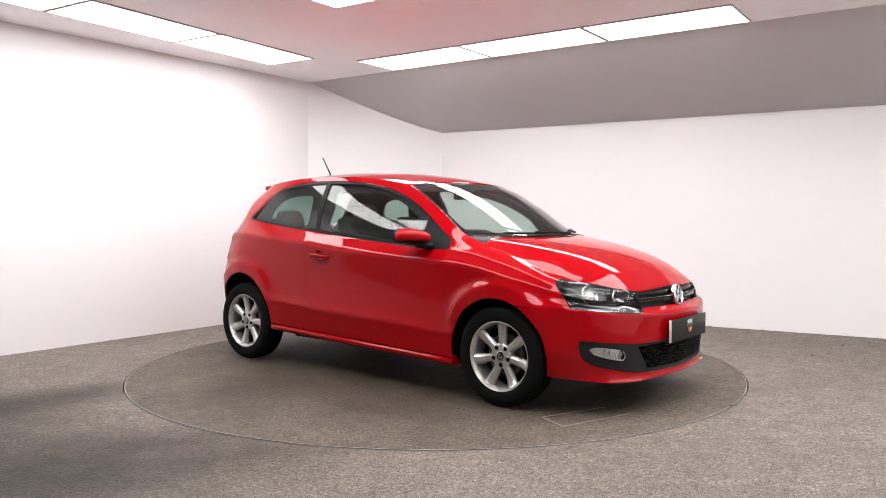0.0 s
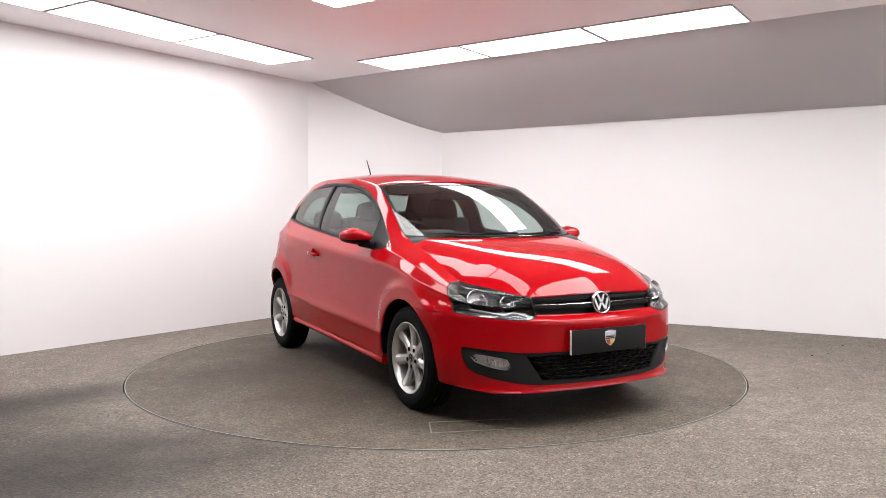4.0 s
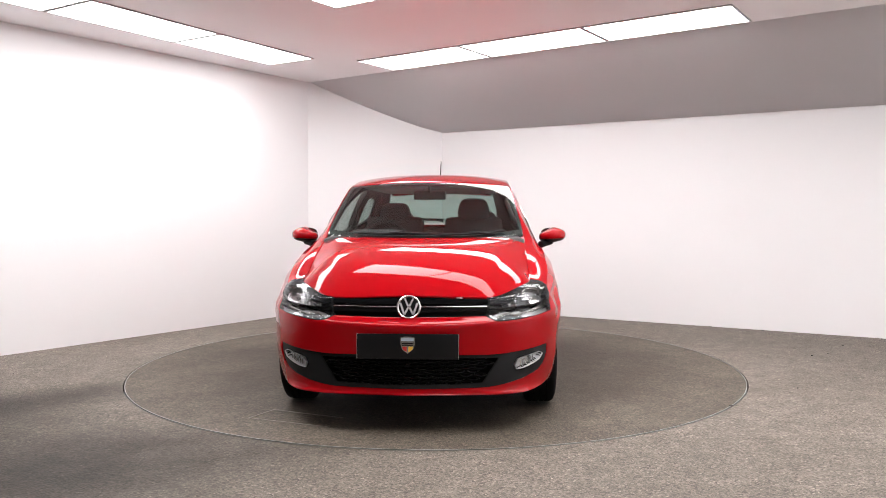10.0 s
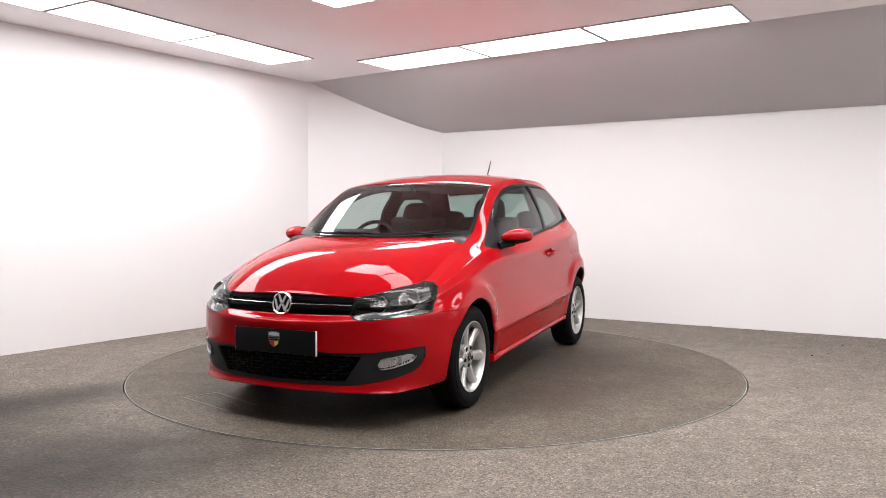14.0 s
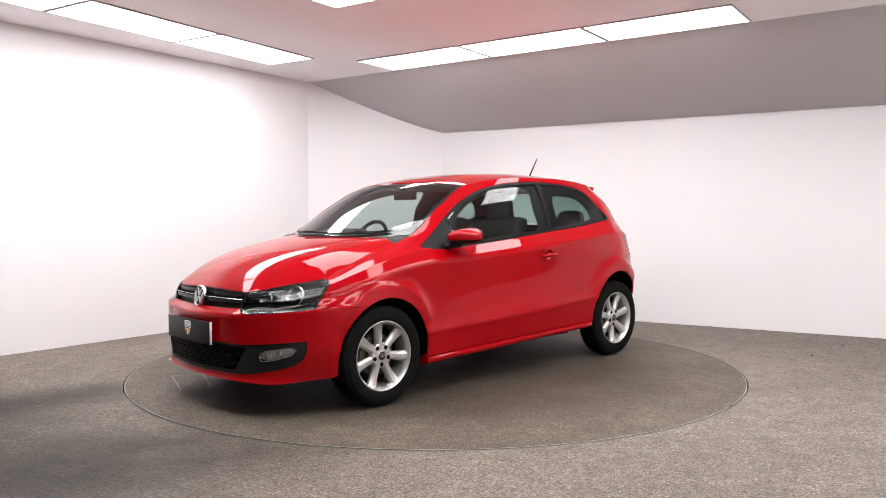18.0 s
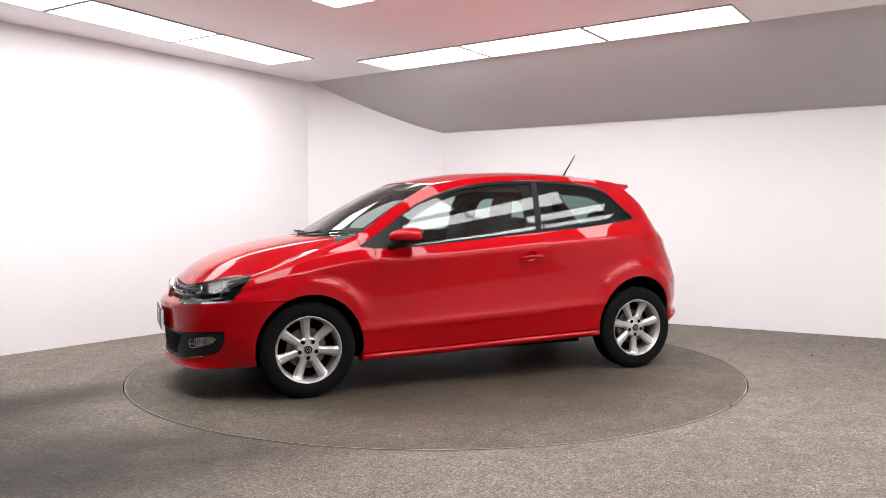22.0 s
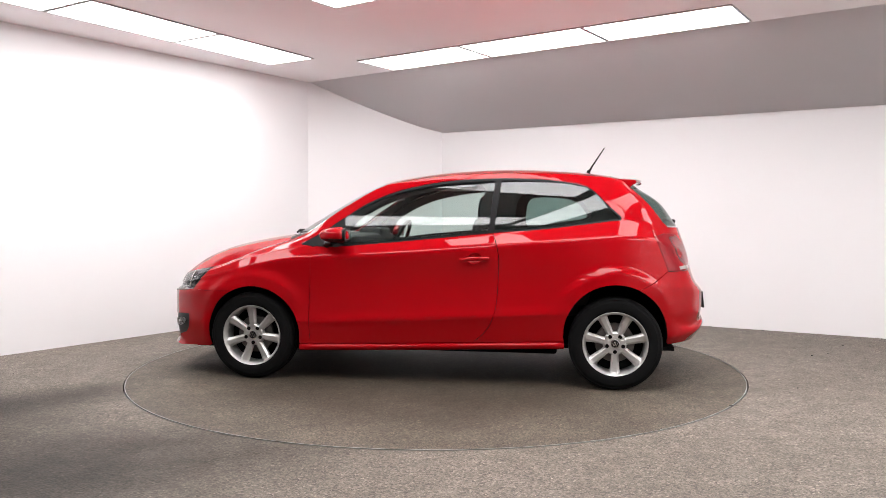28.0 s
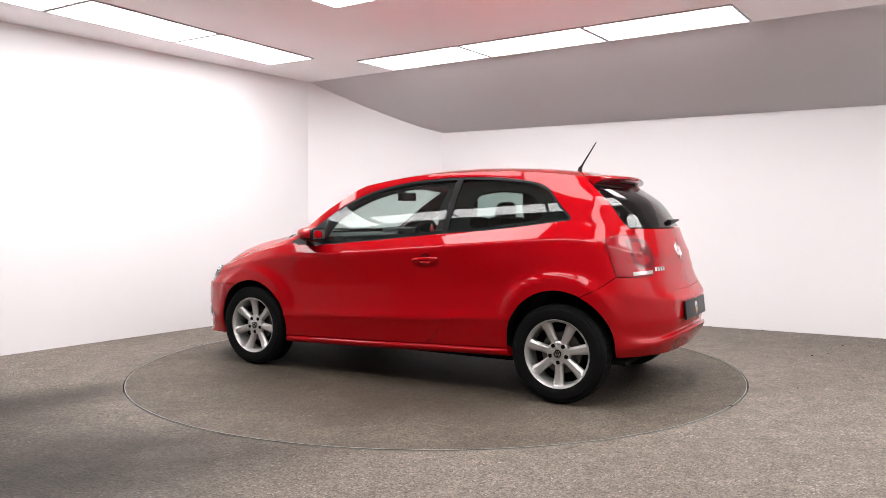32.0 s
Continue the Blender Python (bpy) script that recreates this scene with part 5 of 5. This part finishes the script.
# lower intake: honeycomb mesh on a dark backing
skin("intake_back", INTAKE_LOW[::-1] + INTAKE_END[::-1] + INTAKE_TOP[::-1], DARK, car, "dark lower intake", mirror_join=True, lift=-.05, depth=-.03)
mesh_bm = bmesh.new()
for row in range(7):
    zc = .262 + row * .0205
    for col in range(-7, 8):
        yc = col * .074 + (.037 if row % 2 else 0)
        if abs(yc) + .034 > .39 + (zc - .255) * .67:
            continue
        u, v = find("f", abs(yc), zc)
        x0 = body([u], [v])[0][0] - .018
        inner, outer, back = [], [], []
        for k in range(6):
            a = math.pi * k / 3
            ex, ez = (math.cos(a) * .0245 if k % 3 else math.cos(a) * .0405), math.sin(a) * .0118
            sx = -.12 * (abs(yc + ex) - abs(yc))
            outer.append(mesh_bm.verts.new((x0 + sx, yc + ex, zc + ez)))
            inner.append(mesh_bm.verts.new((x0 + sx - .001, yc + ex * .86, zc + ez * .62)))
            back.append(mesh_bm.verts.new((x0 + sx - .018, yc + ex * .82, zc + ez * .55)))
        for k in range(6):
            j = (k + 1) % 6
            mesh_bm.faces.new((outer[k], outer[j], inner[j], inner[k]))
            mesh_bm.faces.new((inner[k], inner[j], back[j], back[k]))
part("intake_mesh", mesh_bm, MESHBLACK, car, "black honeycomb intake mesh", smooth=False)


# lamp internals
def bowl(origin, r, parent, name, tilt=(0.93, 0.36, 0.04), deep=0.04):
    z = Vector(tilt).normalized()
    x = Vector((0, 0, 1)).cross(z).normalized()
    m = Matrix((x, z.cross(x), z)).transposed().to_4x4()
    m.translation = Vector(origin)
    prof = [(0.010, -deep), (r * .45, -deep * .92), (r * .75, -deep * .6), (r * .93, -deep * .18), (r, 0), (r * 1.05, -.004)]
    b = placed(name, lathe(prof, 28, "z"), REFLECTOR, parent, m, "bright faceted reflector bowl", angle=20)
    placed("bulb", lathe([(0, .0), (.008, -.002), (.011, -.012), (.011, -deep)], 16, "z"), CHROME, parent, m)
    return b


def lamp_spot(y, z, back):
    """A place a little behind the lamp cover, and the way its reflector looks."""
    u, v = find("f", y, z)
    n = Vector(body_normal(np.array([u]), np.array([v]))[0])
    way = (n + X * 1.2).normalized()
    return Vector(body([u], [v])[0]) - n * back, way


def light_strip(parent):
    bm = bmesh.new()
    rows = []
    for i in range(25):
        y = .455 + .245 * i / 24
        zz = .602 + .034 * (i / 24) ** 1.5 + .014 * math.sin(math.pi * min(1, i / 10))
        u, v = find("f", y, zz)
        c, n = Vector(body([u], [v])[0]), Vector(body_normal(np.array([u]), np.array([v]))[0])
        rows.append([bm.verts.new(c - n * d + Vector((0, 0, h))) for d, h in ((.014, -.009), (.011, -.002), (.014, .004), (.042, .008))])
    for a, b in zip(rows, rows[1:]):
        for j in range(3):
            bm.faces.new((a[j], b[j], b[j + 1], a[j + 1]))
    return part("light_strip", bm, TAILCLEAR, parent, "pale light strip along the lower edge")


def lamp_inside():
    p1, w1 = lamp_spot(.652, .690, .016)
    p2, w2 = lamp_spot(.530, .668, .018)
    upper = on_body("f", smooth_line([(.757, .630), (.70, .622), (.62, .622), (.53, .626), (.46, .620), (.405, .608)]))
    bezel = skin("lamp_bezel", HL_BOTTOM + upper, LAMPSILVER, headlamp, "silver lower lamp bezel", step=.02, lift=-.026, gap=.003, depth=.03)
    indicator = skin("indicator_lens", on_body("f", smooth_line([(.46, .603), (.50, .596), (.57, .600), (.60, .608), (.56, .616), (.50, .616)], closed=True)), LAMPGREY, headlamp, "oval smoked indicator lens", step=.012, lift=-.020, gap=0, depth=.01)
    made = [bezel, indicator, bowl(p1, .056, headlamp, "main_reflector", w1, .026), bowl(p2, .045, headlamp, "high_beam_reflector", w2, .024), light_strip(headlamp)]
    for o in made + [c for c in headlamp.children if c.name.startswith("bulb")]:
        flip_y(o, parent=headlamp_r)


lamp_inside()
fog_lens = sheet("fog_lamp", body, body_normal, FOG, LENS, car, "clear front fog lamp", lift=-.012, step=.015, depth=.004)
fog_r = flip_y(fog_lens)
fog_back = sheet("fog_housing", body, body_normal, FOG, FOGCHROME, fog_lens, lift=-.034, step=.012, depth=-.035)
flip_y(fog_back, parent=fog_r)
FP, FW = lamp_spot(.625, .360, .030)
fb = bowl(FP, .034, fog_lens, "fog_reflector", FW, .018)
for c in [fb] + [c for c in fog_lens.children if c.name.startswith("bulb")]:
    flip_y(c, parent=fog_r)

for i in range(6):
    u, v = find("f", .585 + .014 * i, .350 + .004 * i)
    rib = placed("lens_rib", box(-.0022, .0022, -.016, .016, -.012, -.006, .001), CHROME, fog_lens, at_body(u, v))
    flip_y(rib, parent=fog_r)

# tail lamp fields
def field(name, outline, mat, lift, label=""):
    ob = sheet(name, body, body_normal, outline, mat, lamp_t, label, lift=lift, step=.02, depth=.002)
    flip_y(ob, parent=lamp_t_r)


field("lamp_field", on_body("r", smooth_line([(.470, .825), (.450, .85), (.447, .93), (.468, .980), (.565, .988), (.598, .965), (.605, .88), (.595, .822), (.54, .813)], closed=True)), TAILDARK, .0055, "darker red inner lamp field")
field("lamp_core", on_body("r", smooth_line([(.500, .845), (.478, .862), (.476, .885), (.53, .89), (.535, .915), (.52, .935), (.475, .94), (.49, .962), (.565, .965), (.582, .93), (.585, .86), (.56, .836)], closed=True)), TAILRED, .007, "bright red lamp core")
field("reversing_lens", on_body("r", straight([(.64, .776), (.50, .783)])) + on_body("r", straight([(.49, .802), (.635, .796)])), TAILCLEAR, .0058, "clear reversing lens")

# rear number plate, badge lettering as bars
rp = bmesh.new()
box(-.006, .006, -.255, .255, -.058, .058, .003, bm=rp)
MP = pose(-1.861, 0, .545, 0, 6, 0)
rear_plate = placed("rear_plate", rp, PLATE, car, MP, "blank dark number plate")
shield(MP @ Vector((-.0065, 0, 0)), -Y, MP.to_3x3() @ Z, MP.to_3x3() @ -X, .07, rear_plate)
for i in range(4):
    u, v = find("r", .452 - .032 * i, .807)
    placed("badge_bar", box(-.011, .011, -.0125, .0125, 0, .004, .002), CHROME, tailgate, at_body(u, v))

# rear wiper
part("rear_wiper", tube([(-1.685, 0, 1.085), (-1.700, -.06, 1.092), (-1.66, -.36, 1.10)], .010, 8, taper=(1.9, 1.3, .7)), BLACK, car, "black rear wiper")

# windscreen border and wipers


def band(name, line, width, mat, label, split=False):
    """A strip of the windscreen surface beside a line, in mirror image on both halves."""
    bm = bmesh.new()
    for sgn in (1, -1):
        a = [(x, y * sgn) for x, y in line]
        mid = Vector((.72, .0))
        rows = []
        for i, (x, y) in enumerate(a):
            t = (Vector(a[min(i + 1, len(a) - 1)]) - Vector(a[max(i - 1, 0)])).normalized()
            n = Vector((-t.y, t.x))
            if abs(y) < .001:
                n = Vector((1, 0))
            if n.dot(mid - Vector((x, y))) < 0:
                n = -n
            row = []
            for w in (0, width):
                q = Vector((x, y)) + n * w
                p = SCREEN_P(np.array([q.x]), np.array([q.y]))[0]
                row.append(bm.verts.new(p - np.array((0, 0, .007))))
            rows.append(row)
        for r0, r1 in zip(rows, rows[1:]):
            bm.faces.new((r0[0], r0[1], r1[1], r1[0]))
        if split:
            part(name, bm, mat, windscreen, label)
            bm = bmesh.new()
    if not split:
        bmesh.ops.remove_doubles(bm, verts=bm.verts[:], dist=.0005)
        part(name, bm, mat, windscreen, label)


band("screen_border", SCREEN_LOW, .045, BLACK, "black printed lower border")
band("screen_border", PILLAR, .022, BLACK, "black printed side border", True)
band("screen_border", HEADER, .030, BLACK, "black printed upper border")


def wiper(y0, y1, pivot):
    pts = []
    for i in range(9):
        y = y0 + (y1 - y0) * i / 8
        x = float(np.interp(abs(y), [p[1] for p in SCREEN_LOW[::-1]], [p[0] for p in SCREEN_LOW[::-1]])) - .022 - .012 * i / 8
        pts.append((x, y, float(top_z(np.array([x]), np.array([y]))[0]) + .010))
    w = part("wiper", tube(pts, .0075, 6, taper=[.6] + [1] * 7 + [.6]), BLACK, car, "black windscreen wiper")
    m = pts[5]
    part("wiper_arm", tube([(pivot[0], pivot[1], float(top_z(np.array([pivot[0]]), np.array([pivot[1]]))[0]) + .012), (m[0] + .012, m[1] - .05, m[2] + .008), (m[0], m[1], m[2] + .006)], .007, 8, taper=(1.1, 1.0, .7)), BLACK, w)


wiper(-.44, .02, (1.10, .06))
wiper(.06, .53, (1.02, .46))

# fuel flap on the offside rear wing
UF, VF = find("s", -1.36, .905)
flap = bmesh.new()
ring_a, ring_b = [], []
for k in range(40):
    a = 2 * math.pi * k / 40
    for ring, r in ((ring_a, .076), (ring_b, .079)):
        u, v = UF + r * math.copysign(abs(math.cos(a)) ** .8, math.cos(a)), VF + r * math.copysign(abs(math.sin(a)) ** .8, math.sin(a))
        n = body_normal(np.array([u]), np.array([v]))[0]
        ring.append(flap.verts.new((body([u], [v])[0] + n * .0012) * MIRROR))
for k in range(40):
    flap.faces.new((ring_a[k], ring_a[(k + 1) % 40], ring_b[(k + 1) % 40], ring_b[k]))
part("fuel_flap", flap, DARK, car, "round fuel flap outline", smooth=False)

# the offside wing corner has lost its black trim
corner = [p for p, q in zip(UV_BELT, L_BELT) if q[0] > .80] + [p for p, q in zip(UV_WTOP, WINDOW_TOP) if q[0] > .80][::-1]
bare = skin("wing_corner", corner[::-1], RED, car, "bare red wing corner without trim", lift=-.001, gap=.003, depth=.006)
bare_r = flip_y(bare)
bpy.data.objects.remove(bare)
for x, z in ((.835, .955), (.855, .94), (.82, .935)):
    u, v = find("s", x, z)
    m = at_body(u, v, 0)
    o = placed("trim_clip", lathe([(0, .004), (.005, .003), (.006, -.002)], 10, "z"), DARK, bare_r, m)
    flip_y(o)
    bpy.data.objects.remove(o)


def motions():
    rows = []
    for i in range(33):
        a = -39.923 - 5.3350 * i - math.degrees(0.0000094 * i * i)
        rows.append((float(i), pose(0, 0, 0, 0, 0, a)))
    walk(table, rows)
    shift = pose(-0.0625, -0.0325, 0.003)
    walk(car, [(t, m @ shift) for t, m in rows])


table = turntable()
motions()
